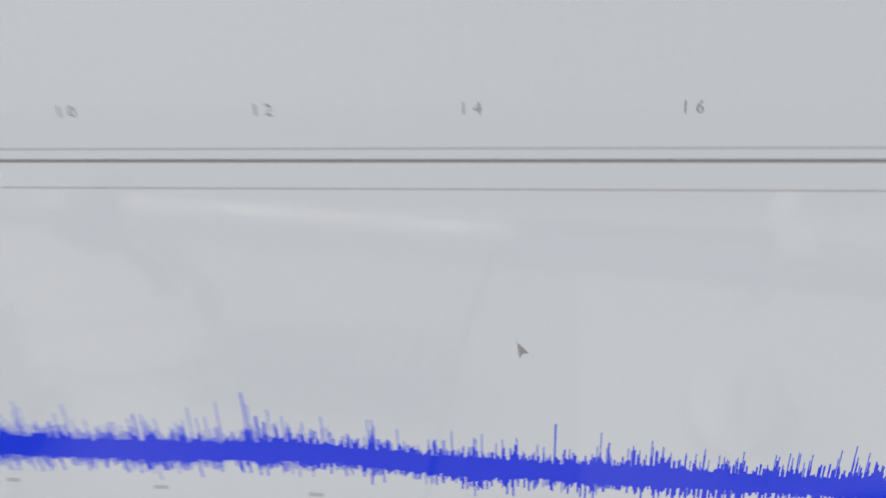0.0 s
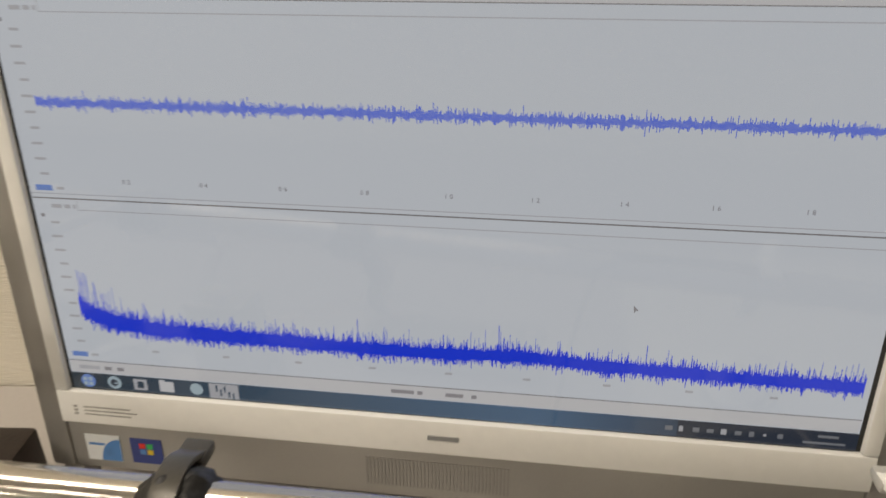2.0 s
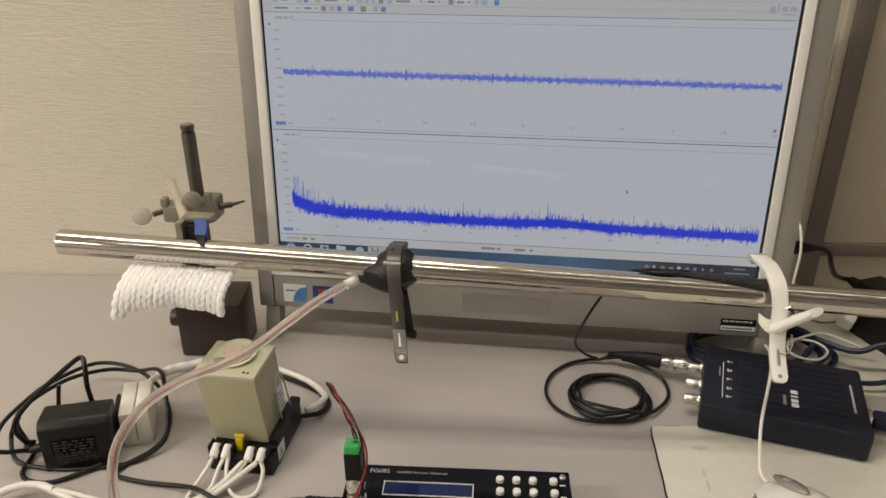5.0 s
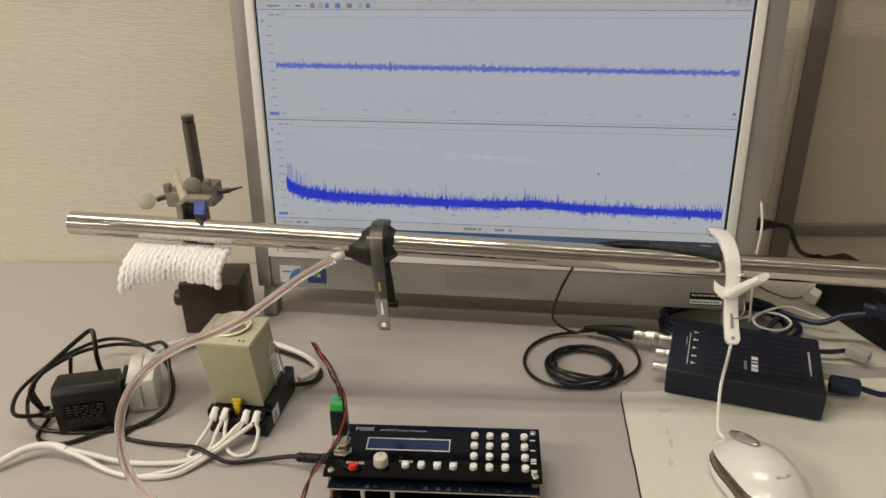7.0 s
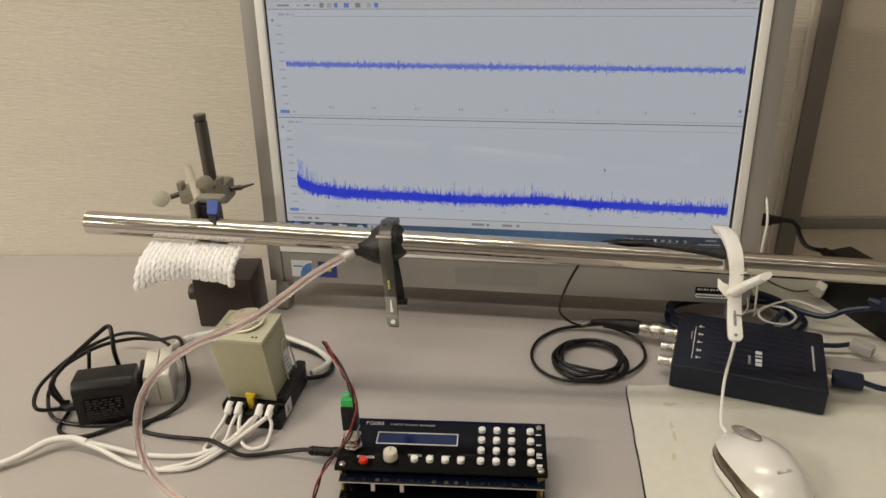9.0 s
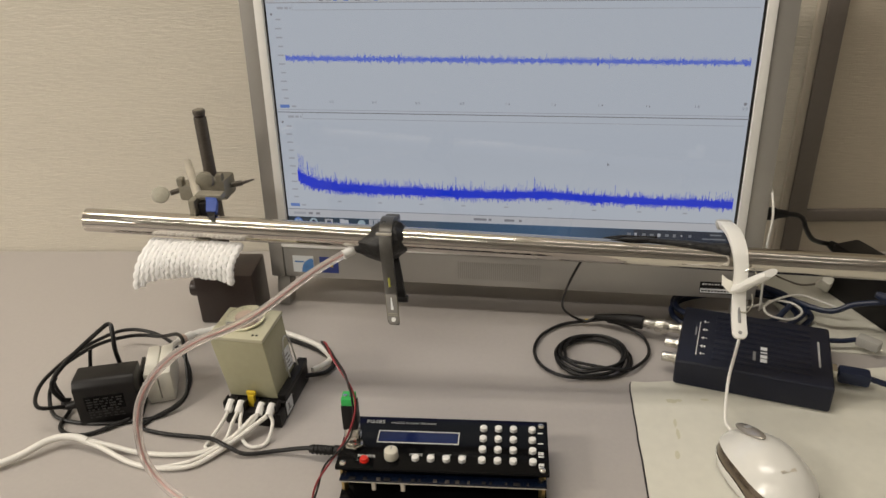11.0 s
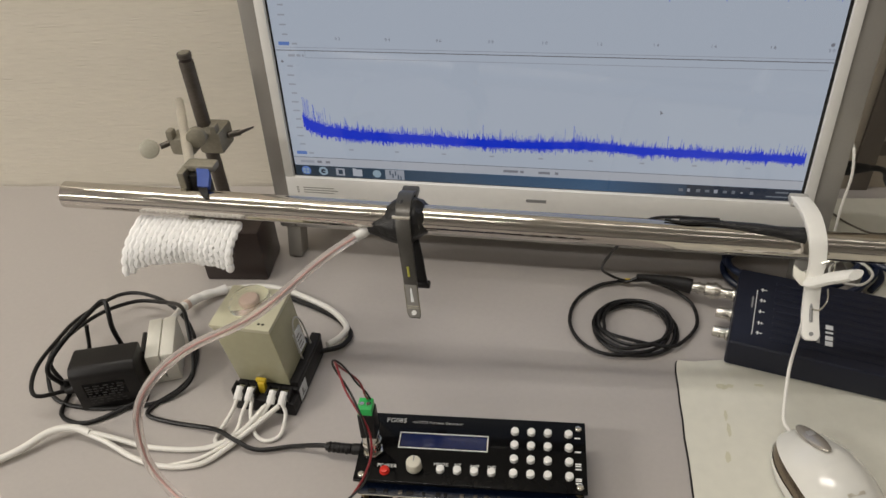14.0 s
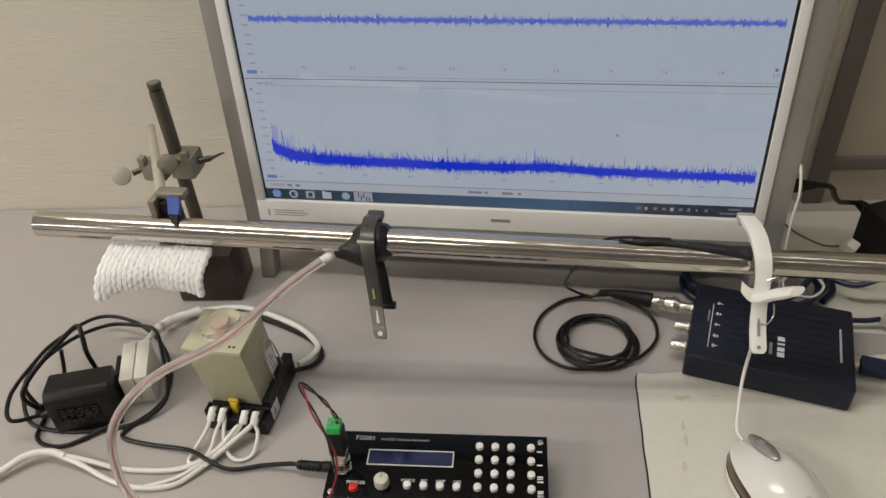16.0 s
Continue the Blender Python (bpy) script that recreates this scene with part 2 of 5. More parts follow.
def ribbon(points, widths, thick, across=(1, 0, 0), steps=6):
    """Flat strap along a line, with its width along 'across'."""
    n = len(points)
    pts = smooth_path(points, steps)
    acr = Vector(across).normalized()
    bm = bmesh.new()
    rings = []
    for i, p in enumerate(pts):
        f = i / (len(pts) - 1) * (n - 1)
        k = min(int(f), n - 2)
        w = widths[k] + (widths[k + 1] - widths[k]) * (f - k)
        d = (pts[min(i + 1, len(pts) - 1)] - pts[max(i - 1, 0)]).normalized()
        nrm = d.cross(acr).normalized()
        rings.append([bm.verts.new(p + acr * sx * w / 2 + nrm * sz * thick / 2) for sx, sz in ((-1, -1), (1, -1), (1, 1), (-1, 1))])
    for a, b in zip(rings, rings[1:]):
        for k in range(4):
            bm.faces.new((a[k], a[(k + 1) % 4], b[(k + 1) % 4], b[k]))
    bm.faces.new(rings[0][::-1])
    bm.faces.new(rings[-1])
    bmesh.ops.recalc_face_normals(bm, faces=bm.faces)
    return bm


def slab(outline, z0, z1, m=None, r=0.0):
    """Flat plate with a drawn outline."""
    bm = bmesh.new()
    face = bm.faces.new([bm.verts.new((x, y, z0)) for x, y in outline])
    up = bmesh.ops.extrude_face_region(bm, geom=[face])
    bmesh.ops.translate(bm, verts=[v for v in up["geom"] if isinstance(v, bmesh.types.BMVert)], vec=(0, 0, z1 - z0))
    bmesh.ops.recalc_face_normals(bm, faces=bm.faces)
    bevel(bm, r, 2, 50)
    if m is not None:
        bm.transform(m)
    return bm


def lettering(text, size, m, material, parent, name="lettering", align="CENTER"):
    cu = bpy.data.curves.new(name, "FONT")
    cu.body, cu.size, cu.align_x, cu.align_y, cu.extrude = text, size, align, "CENTER", 0.0001
    cu.resolution_u = 2
    tmp = new("tmp_text", cu)
    bpy.context.view_layer.update()
    me = bpy.data.meshes.new_from_object(tmp.evaluated_get(bpy.context.evaluated_depsgraph_get()))
    bpy.data.objects.remove(tmp)
    bm = bmesh.new()
    bm.from_mesh(me)
    bpy.data.meshes.remove(me)
    bm.transform(m)
    return part(name, bm, material, parent, smooth=False)


# ---------------------------------------------------------------- structure
def wall_y(x):
    return 0.129 + 0.095 * x


TURN = math.degrees(math.atan(0.095))
WM = pose(0, 0.129, 0, 0, 0, TURN)
FLOOR_Z = -0.72
tagged(part("wall_north", box(-4.2, 2.6, 0, 0.12, FLOOR_Z, CEILING, 0, WM), M_WALL), "beige textured vinyl wallpaper wall behind the desk", "wall", kind="structure")
tagged(part("wall_west", box(-4.12, -4.0, -5.0, -0.26, FLOOR_Z, CEILING), M_PLASTER), "plain pale plaster wall", "wall", kind="structure")
tagged(part("wall_east", box(2.3, 2.42, -5.0, 0.33, FLOOR_Z, CEILING), M_PLASTER), "plain pale plaster wall", "wall", kind="structure")
tagged(part("wall_south", box(-4.12, 2.42, -5.12, -5.0, FLOOR_Z, CEILING), M_PLASTER), "plain pale plaster wall", "wall", kind="structure")
tagged(part("floor", box(-4.2, 2.5, -5.2, 0.5, FLOOR_Z - 0.1, FLOOR_Z), M_FLOOR), "dark grey carpet floor", "floor", kind="structure")
tagged(part("ceiling", box(-4.2, 2.5, -5.2, 0.5, CEILING, CEILING + 0.1), M_CEIL), "off-white ceiling board", "ceiling", kind="structure")

for fx, fy, watts in FIXTURES:
    f = thing("ceiling_light", "white fluorescent ceiling fixture with two tubes", "lamp", (fx, fy, CEILING), group="ceiling lights")
    part("housing", box(fx - 0.63, fx + 0.63, fy - 0.12, fy + 0.12, CEILING - 0.05, CEILING - 0.001, 0.008), M_WHITE, f)
    for dy in (-0.07, 0.07):
        for sx in (-1, 1):
            part("tube_holder", box(fx + sx * 0.615 - 0.012, fx + sx * 0.615 + 0.012, fy + dy - 0.014, fy + dy + 0.014, CEILING - 0.09, CEILING - 0.05, 0.003), M_WHITE, f)

# trim on the wall beside the monitor
trim = thing("wall_trim", "brown-grey upright trim with a beige edge on the wall", "trim", (0.32, wall_y(0.32), 0.0), kind="structure")
part("upright", box(0.3160, 0.3360, -0.012, -0.001, 0.0, 0.50, 0.001, WM), M_POST, trim)
part("side_strip", box(0.3080, 0.3157, -0.009, -0.001, 0.0, 0.50, 0.001, WM), M_POSTSIDE, trim)
part("rail", box(0.3363, 0.90, -0.010, -0.001, 0.041, 0.056, 0.002, WM), M_POST, trim)

M_PANEL = mat("brown_grey_panel", (0.50, 0.44, 0.35), 0.8, var=0.06, scale=70, bump=0.4, bump_scale=540, stretch=(0.12, 1, 1.4))
panel = thing("wall_panel", "brown-grey textured partition panel beside the trim", "wall panel", (0.6, wall_y(0.6), 0.0), kind="structure")
part("upper_face", box(0.3363, 0.90, -0.006, -0.001, 0.0563, 0.50, 0.0, WM), M_PANEL, panel)
part("lower_face", box(0.3363, 0.90, -0.006, -0.001, 0.0, 0.0407, 0.0, WM), M_PANEL, panel)

desk = thing("desk", "grey laminate office desk against the wall", "desk", (0, -0.25, 0))
bm = bmesh.new()
for x, y in ((-1.0, wall_y(-1.0)), (-1.0, -0.62), (0.75, -0.62), (0.75, wall_y(0.75))):
    bm.verts.new((x, y - 0.002, -0.028))
f = bm.faces.new(bm.verts)
up = bmesh.ops.extrude_face_region(bm, geom=[f])
bmesh.ops.translate(bm, verts=[v for v in up["geom"] if isinstance(v, bmesh.types.BMVert)], vec=(0, 0, 0.028))
bmesh.ops.recalc_face_normals(bm, faces=bm.faces)
part("desktop", bevel(bm, 0.003), M_DESK, desk)
for x in (-0.97, 0.70):
    part("leg_panel", box(x, x + 0.025, -0.58, 0.03, FLOOR_Z, -0.0285, 0.002), M_DESKEDGE, desk)
part("modesty_panel", box(-0.944, 0.699, 0.0, 0.02, -0.45, -0.0285, 0.002), M_DESKEDGE, desk)

# ---------------------------------------------------------------- monitor
TILT = math.atan(0.075)
SC, SS = math.cos(TILT), math.sin(TILT)
# screen space: x across, y up along the panel from the lower edge, z out of the panel
SM = Matrix(((1, 0, 0, 0), (0, SS, -SC, -0.01224), (0, SC, SS, 0.0914), (0, 0, 0, 1)))

monitor = thing("monitor", "all-in-one computer with white bezel and silver frame", "monitor", (0, 0.0, 0))
SL, SR, SH = -0.2279, 0.2229, 0.2537      # panel edges inside the bezel
PL, PR = -0.2260, 0.2203                  # lit picture
BL, BR = -0.2368, 0.2313                  # bezel outside
FL, FR_ = -0.2525, 0.2500                 # frame outside


def sbox(x0, x1, v0, v1, d0, d1, r=0.0):
    return box(x0, x1, v0, v1, d0, d1, r, SM)


body = part("rear_body", sbox(BL, BR, -0.050, SH + 0.02, -0.055, -0.0125, 0.012), M_BACK, monitor, "dark plastic rear housing")
part("side_frame", sbox(FL, BL - 0.0003, -0.0595, SH + 0.030, -0.022, 0.001, 0.002), M_SILVER, monitor)
part("side_frame", sbox(BR + 0.0003, FR_, -0.0595, SH + 0.030, -0.022, 0.001, 0.002), M_SILVER, monitor)
for x in (FL + 0.0055, FR_ - 0.0200):
    bm = box(x, x + 0.0145, -0.0905, -0.0598, -0.020, -0.001, 0.0)
    for v in bm.verts:
        if v.co.y < -0.08:
            v.co.z += 0.0075
    bevel(bm, 0.0015)
    bm.transform(SM)
    part("leg", bm, M_SILVER, monitor)
part("top_frame", sbox(BL, BR, SH + 0.0125, SH + 0.030, -0.022, 0.001, 0.002), M_SILVER, monitor)
speaker = part("speaker_panel", sbox(BL, BR, -0.0595, -0.0237, -0.022, 0.000, 0.002), M_SILVER, monitor)
part("bezel_bottom", sbox(BL, BR, -0.0232, -0.0002, -0.012, 0.004, 0.0015), M_BEZEL, monitor)
part("bezel_top", sbox(BL, BR, SH + 0.0002, SH + 0.012, -0.012, 0.004, 0.0015), M_BEZEL, monitor)
part("bezel_side", sbox(BL, SL, 0, SH, -0.012, 0.004, 0.0015), M_BEZEL, monitor)
part("bezel_side", sbox(SR, BR, 0, SH, -0.012, 0.004, 0.0015), M_BEZEL, monitor)
# speaker slots
for i in range(40):
    x = -0.047 + i * 0.00216
    part("speaker_slot", sbox(x, x + 0.0011, -0.0515, -0.0320, 0.0001, 0.0004), M_SILVERDARK, speaker, smooth=False)

screen = part("screen", sbox(SL, SR, 0, SH, -0.012, 0.0), M_SCREDGE, monitor, "lit screen with two oscilloscope plots")


def flat(x0, x1, v0, v1, material, name, d=0.0003):
    bm = bmesh.new()
    bm.faces.new([bm.verts.new((x, v, d)) for x, v in ((x0, v0), (x1, v0), (x1, v1), (x0, v1))])
    bm.transform(SM)
    return part(name, bm, material, screen, smooth=False)


def strokes(cols, material, name, d):
    """Many thin upright strokes (x, low, high, width) on the screen, as one drawn trace."""
    verts, faces = [], []
    for x, lo, hi, w in cols:
        k = len(verts)
        verts += [SM @ Vector(p) for p in ((x - w / 2, lo, d), (x + w / 2, lo, d), (x + w / 2, hi, d), (x - w / 2, hi, d))]
        faces.append((k, k + 1, k + 2, k + 3))
    me = bpy.data.meshes.new(name)
    me.from_pydata(verts, [], faces)
    me.materials.append(material)
    ob = new(name, me)
    WORLD[ob.name] = Matrix()
    ob.parent = screen
    ob["kind"] = "stuff"
    return ob


flat(PL, PR, 0.0006, SH - 0.001, M_SCREEN, "picture_area", 0.0002)
TOP = 0.2254
flat(PL, PR, TOP, SH - 0.001, M_TOOLBAR, "tool_bar")
for v, m_, t_ in ((TOP, M_SCRLINE, 0.0005), (0.2322, M_SCRGREY, 0.0004), (0.2396, M_SCRGREY, 0.0004), (0.1218, M_SCRLINE, 0.0008), (0.1246, M_SCRGREY, 0.0005), (0.0198, M_SCRLINE, 0.0006)):
    flat(PL + 0.0005, PR - 0.0005, v, v + t_, m_, "divider", 0.0004)
for v in (0.2189, 0.1157):
    flat(PL + 0.026, PR - 0.003, v, v + 0.0005, M_SCRGREY, "plot_frame", 0.0004)
    flat(PL + 0.026, PL + 0.0264, v, v + 0.0058, M_SCRGREY, "plot_frame", 0.0004)
    for x, w in ((-0.2150, 0.006), (-0.2075, 0.0035), (-0.2025, 0.0015)):
        flat(x, x + w, v + 0.0010, v + 0.0032, M_SCRGREY, "plot_title", 0.0005)
    bm = bmesh.new()
    bmesh.ops.create_circle(bm, cap_ends=True, segments=12, radius=0.0012)
    bm.transform(SM @ pose(-0.2213, v - 0.0035, 0.0005))
    part("plot_marker", bm, M_SCRTEXT, screen, smooth=False)
flat(PL + 0.0008, PR - 0.0008, 0.0121, 0.0196, M_TOOLBAR, "status_bar", 0.0003)
flat(PL, PR, 0.0006, 0.0116, M_TASKBAR, "task_bar", 0.0004)
# task bar: start orb, browser ring, tiles and the open window's button
for x, m_, r_ in ((-0.2155, M_SCRBLUE, 0.0046), (-0.1988, M_ICON, 0.0044), (-0.1471, M_ICON, 0.0040)):
    bm = bmesh.new()
    bmesh.ops.create_circle(bm, cap_ends=True, segments=20, radius=r_)
    bm.transform(SM @ pose(x, 0.0063, 0.0007))
    part("task_icon", bm, m_, screen, smooth=False)
bm = bmesh.new()
bmesh.ops.create_circle(bm, cap_ends=True, segments=16, radius=0.0024)
bm.transform(SM @ pose(-0.1988, 0.0063, 0.0009))
part("icon_centre", bm, M_TASKDARK, screen, smooth=False)
flat(-0.1988, -0.1948, 0.0058, 0.0066, M_ICON, "icon_bar", 0.0010)
for q in ((0.0016, 0.0014), (-0.0018, 0.0014), (0.0016, -0.0018), (-0.0018, -0.0018)):
    flat(-0.2155 + q[0] - 0.0012, -0.2155 + q[0] + 0.0012, 0.0063 + q[1] - 0.0012, 0.0063 + q[1] + 0.0012, M_ICON, "icon_pane", 0.0009)
flat(-0.1865, -0.1780, 0.0025, 0.0100, M_SCRGREY, "task_icon", 0.0007)
flat(-0.1840, -0.1800, 0.0040, 0.0085, M_TASKBAR, "icon_centre", 0.0009)
flat(-0.1702, -0.1612, 0.0026, 0.0098, M_TOOLBAR, "task_icon", 0.0007)
flat(-0.1702, -0.1665, 0.0098, 0.0107, M_TOOLBAR, "icon_tab", 0.0007)
flat(-0.1392, -0.1212, 0.0010, 0.0112, M_SCRGREY, "window_button", 0.0006)
for i, (x, y) in enumerate(((-0.1350, 0.0088), (-0.1325, 0.0060), (-0.1300, 0.0084), (-0.1275, 0.0050), (-0.1250, 0.0040))):
    flat(x, x + 0.0011, y - 0.0030, y + 0.0014, M_TASKBAR, "icon_wave", 0.0009)
flat(0.128, PR, 0.0007, 0.0115, M_TASKDARK, "tray", 0.0005)
for i, (w, h) in enumerate(((0.0040, 0.0030), (0.0022, 0.0034), (0.0034, 0.0030), (0.0036, 0.0024), (0.0030, 0.0036), (0.0034, 0.0026), (0.0026, 0.0034), (0.0016, 0.0014), (0.0028, 0.0030))):
    x = 0.1215 + i * 0.0073
    flat(x, x + w, 0.0063 - h / 2, 0.0063 + h / 2, (M_TRAY, M_SCRGREY, M_TRAY)[i % 3], "tray_icon", 0.0008)
flat(0.2000, 0.2105, 0.0076, 0.0092, M_TRAY, "clock_bar", 0.0008)
flat(0.1930, 0.2145, 0.0034, 0.0048, M_TRAY, "clock_bar", 0.0008)
rng = random.Random(4)
for row, v, stop in ((0, 0.2336, -0.022), (1, 0.2268, -0.116)):
    x = -0.2165
    while x < stop:
        w = rng.choice((0.0035, 0.004, 0.005, 0.013, 0.024))
        if w > 0.01:
            flat(x, x + w, v, v + 0.0048, M_SCREEN, "entry_field", 0.0005)
            flat(x + 0.001, x + w * 0.55, v + 0.0015, v + 0.0032, M_SCRTEXT, "field_text", 0.0006)
            flat(x + w - 0.0028, x + w - 0.0010, v + 0.0018, v + 0.0030, M_SCRLINE, "field_arrow", 0.0006)
        else:
            flat(x, x + w, v + 0.0003, v + 0.0045, rng.choice((M_SCRGREY, M_SCRTEXT, M_ICON, M_SCRBLUE)), "tool_icon", 0.0005)
        x += w + rng.choice((0.002, 0.003, 0.006))
# maker's mark at the tool bar's end, as plain blocks
for x, w, lo, hi in ((0.1965, 0.0045, 0.2310, 0.2362), (0.2027, 0.0016, 0.2330, 0.2385), (0.2060, 0.0045, 0.2330, 0.2362), (0.2122, 0.0050, 0.2330, 0.2362)):
    flat(x, x + w, lo, hi, M_SCRGREY, "logo_block", 0.0005)
flat(0.2060, 0.2170, 0.2298, 0.2308, M_SCRGREY, "logo_line", 0.0005)
# axis figures
X0, STEP = -0.2120, 0.04293
for i in range(1, 11):
    x = X0 + i * STEP - (0.0012 if i == 10 else 0)
    lettering(("%.1f" % (i * 0.2)).replace(".", " "), 0.0036, SM @ pose(x, 0.1330 if i < 10 else 0.1315, 0.0004), M_SCRTEXT, screen, "axis_figure")
bm = bmesh.new()
bmesh.ops.create_circle(bm, cap_ends=True, segments=14, radius=0.0015)
bm.transform(SM @ pose(0.2160, 0.1360, 0.0005))
part("axis_marker", bm, M_SCRTEXT, screen, smooth=False)
for v0 in (0.1360, 0.0335):
    for i in range(10):
        w = (0.0050, 0.0062, 0.0062)[i % 3]
        flat(-0.2125 - w, -0.2125, v0 + 0.00829 * i - 0.0007, v0 + 0.00829 * i + 0.0007, M_SCRGREY, "axis_label", 0.0004)
for v in (0.1281, 0.0247):
    flat(-0.2220, -0.2123, v - 0.0016, v + 0.0016, M_SCRBLUE, "axis_tag", 0.0005)
    flat(-0.2100, -0.2055, v - 0.0008, v + 0.0008, M_SCRGREY, "axis_unit", 0.0005)
for x, w, m_ in ((-0.2195, 0.013, M_SCRGREY), (-0.2035, 0.0045, M_SCRTEXT), (-0.1955, 0.0042, M_SCRTEXT), (-0.030, 0.013, M_SCRTEXT), (-0.0150, 0.0030, M_SCRTEXT), (0.0010, 0.010, M_SCRTEXT), (0.0155, 0.0030, M_SCRTEXT)):
    flat(x, x + w, 0.0145, 0.0169, m_, "status_text", 0.0005)
for i in range(1, 10):
    flat(X0 + i * STEP - 0.002, X0 + i * STEP + 0.002, 0.0290, 0.0304, M_SCRGREY, "axis_label", 0.0004)

# upper trace: an almost level, slightly noisy line
cols = []
for i in range(900):
    x = -0.2112 + 0.4268 * i / 899
    c = 0.1745 - 0.0020 * (i / 899) + 0.0004 * math.sin(i * 0.35)
    h = 0.0010 + 0.0014 * abs(rng.gauss(0, 1))
    cols.append((x, c - h, c + h * 1.1 + (0.0016 if i % 15 == 0 else 0), 0.00042))
strokes(cols, M_TRACE, "wave_trace", 0.0005)
# lower trace: noise band falling away from the low frequencies
cols, thin = [], []
PROFILE = [(-0.2108, 0.0575), (-0.2030, 0.0520), (-0.19, 0.0478), (-0.165, 0.0450), (-0.12, 0.0437), (-0.09, 0.0436), (-0.05, 0.0426), (-0.015, 0.0422), (0.02, 0.0432), (0.037, 0.0444), (0.05, 0.0440), (0.08, 0.0420), (0.105, 0.0416), (0.16, 0.0405), (0.2170, 0.0402)]
for i in range(1100):
    x = -0.2108 + 0.4276 * i / 1099
    k = max(j for j in range(len(PROFILE) - 1) if PROFILE[j][0] <= x + 1e-9)
    (xa, va), (xb, vb) = PROFILE[k], PROFILE[k + 1]
    c = va + (vb - va) * (x - xa) / (xb - xa)
    near = max(0.0, 1 - (x + 0.211) / 0.05)
    amp = (0.0050 - 0.0006 * i / 1099) * (1 + 0.10 * math.sin(i * 0.071) * math.sin(i * 0.0137)) + 0.0016 * near + 0.0011 * max(0.0, 1 - (x + 0.211) / 0.26)
    lo = c - amp * (0.62 + abs(rng.gauss(0, 0.48)))
    hi = c + amp * (0.52 + abs(rng.gauss(0, 0.50)))
    cols.append((x, max(lo, c - 0.0090), hi, 0.00043))
    if rng.random() < 0.38:
        thin.append((x, c - amp * abs(rng.gauss(0.9, 0.4)), hi + amp * abs(rng.gauss(0.3, 0.6)) * (1 + 1.2 * near), 0.00028))
for x, v in ((0.0299, 0.0620), (0.1074, 0.0560), (-0.0476, 0.0600), (-0.205, 0.078), (-0.200, 0.073)):
    thin.append((x, 0.041, v, 0.0005))
strokes(cols, M_TRACE2, "spectrum_trace", 0.0006)
strokes(thin, M_TRACE3, "spectrum_peak_trace", 0.0005)
# mouse pointer
bm = bmesh.new()
bm.faces.new([bm.verts.new((0.0980 + a, 0.0790 + b, 0.0008)) for a, b in ((0, 0), (0.0028, -0.003), (0.0014, -0.0031), (0.0006, -0.0045))])
bm.transform(SM)
part("pointer", bm, M_SCRTEXT, screen, smooth=False)

# badges on the lower body
part("maker_badge", sbox(-0.009, 0.009, -0.0130, -0.0100, 0.0041, 0.0045), M_GREYINK, monitor, "plain grey badge bar")
for i in range(3):
    part("print_line", sbox(-0.2200, -0.1900 + 0.004 * (i % 2), -0.0108 - i * 0.0026, -0.0100 - i * 0.0026, 0.0041, 0.0043), M_SILVERDARK, monitor)
    part("print_mark", sbox(-0.2265, -0.2245, -0.0112 - i * 0.0026, -0.0098 - i * 0.0026, 0.0041, 0.0043), M_SILVERDARK, monitor)
st = part("sticker", sbox(-0.2268, -0.2035, -0.0530, -0.0337, 0.0001, 0.0005), M_STICKWHITE, monitor, "white and blue chip sticker")
bm = bmesh.new()
bm.faces.new([bm.verts.new((x, v, 0.0007)) for x, v in [(-0.2038, -0.0527), (-0.2038, -0.0365)] + [(-0.2038 - 0.0135 * math.sin(radians(a_)), -0.0527 + 0.0165 * math.cos(radians(a_))) for a_ in range(10, 91, 10)]])
bm.transform(SM)
part("sticker_band", bm, M_STICKBLUE, st, smooth=False)
part("sticker_text", sbox(-0.2245, -0.2140, -0.0415, -0.0398, 0.0006, 0.0007), M_STICKBLUE, st)
st2 = part("sticker", sbox(-0.1968, -0.1762, -0.0525, -0.0340, 0.0001, 0.0005), M_STICKNAVY, monitor, "navy system sticker with coloured spots")
for dx, dv, m_ in ((-0.0024, 0.0022, M_RED), (0.0024, 0.0022, M_GREEN), (-0.0024, -0.0022, M_STICKBLUE), (0.0024, -0.0022, M_YELLOW)):
    part("sticker_spot", sbox(-0.1865 + dx - 0.0019, -0.1865 + dx + 0.0019, -0.0415 + dv - 0.0018, -0.0415 + dv + 0.0018, 0.0006, 0.0008), m_, st2)
rl = part("rating_label", sbox(0.1964, 0.2285, -0.0545, -0.0418, 0.0001, 0.0005), M_BLACK, monitor, "black and silver rating label")
part("label_band", sbox(0.1970, 0.2280, -0.0535, -0.0490, 0.0006, 0.0008), M_STICKWHITE, rl)
for i in range(9):
    part("label_mark", sbox(0.1985 + i * 0.0030, 0.2005 + i * 0.0030 - 0.0006 * (i % 2), -0.0450, -0.0434, 0.0006, 0.0008), M_INK, rl)
    part("label_mark", sbox(0.1982 + i * 0.0031, 0.2004 + i * 0.0031, -0.0521, -0.0505, 0.0009, 0.0010), M_BLACK, rl)

# ---------------------------------------------------------------- steel rod and stand


def rp(x):
    return Vector((x, -0.1428 + 0.0573 * x, 0.1482 - 0.0506 * x))


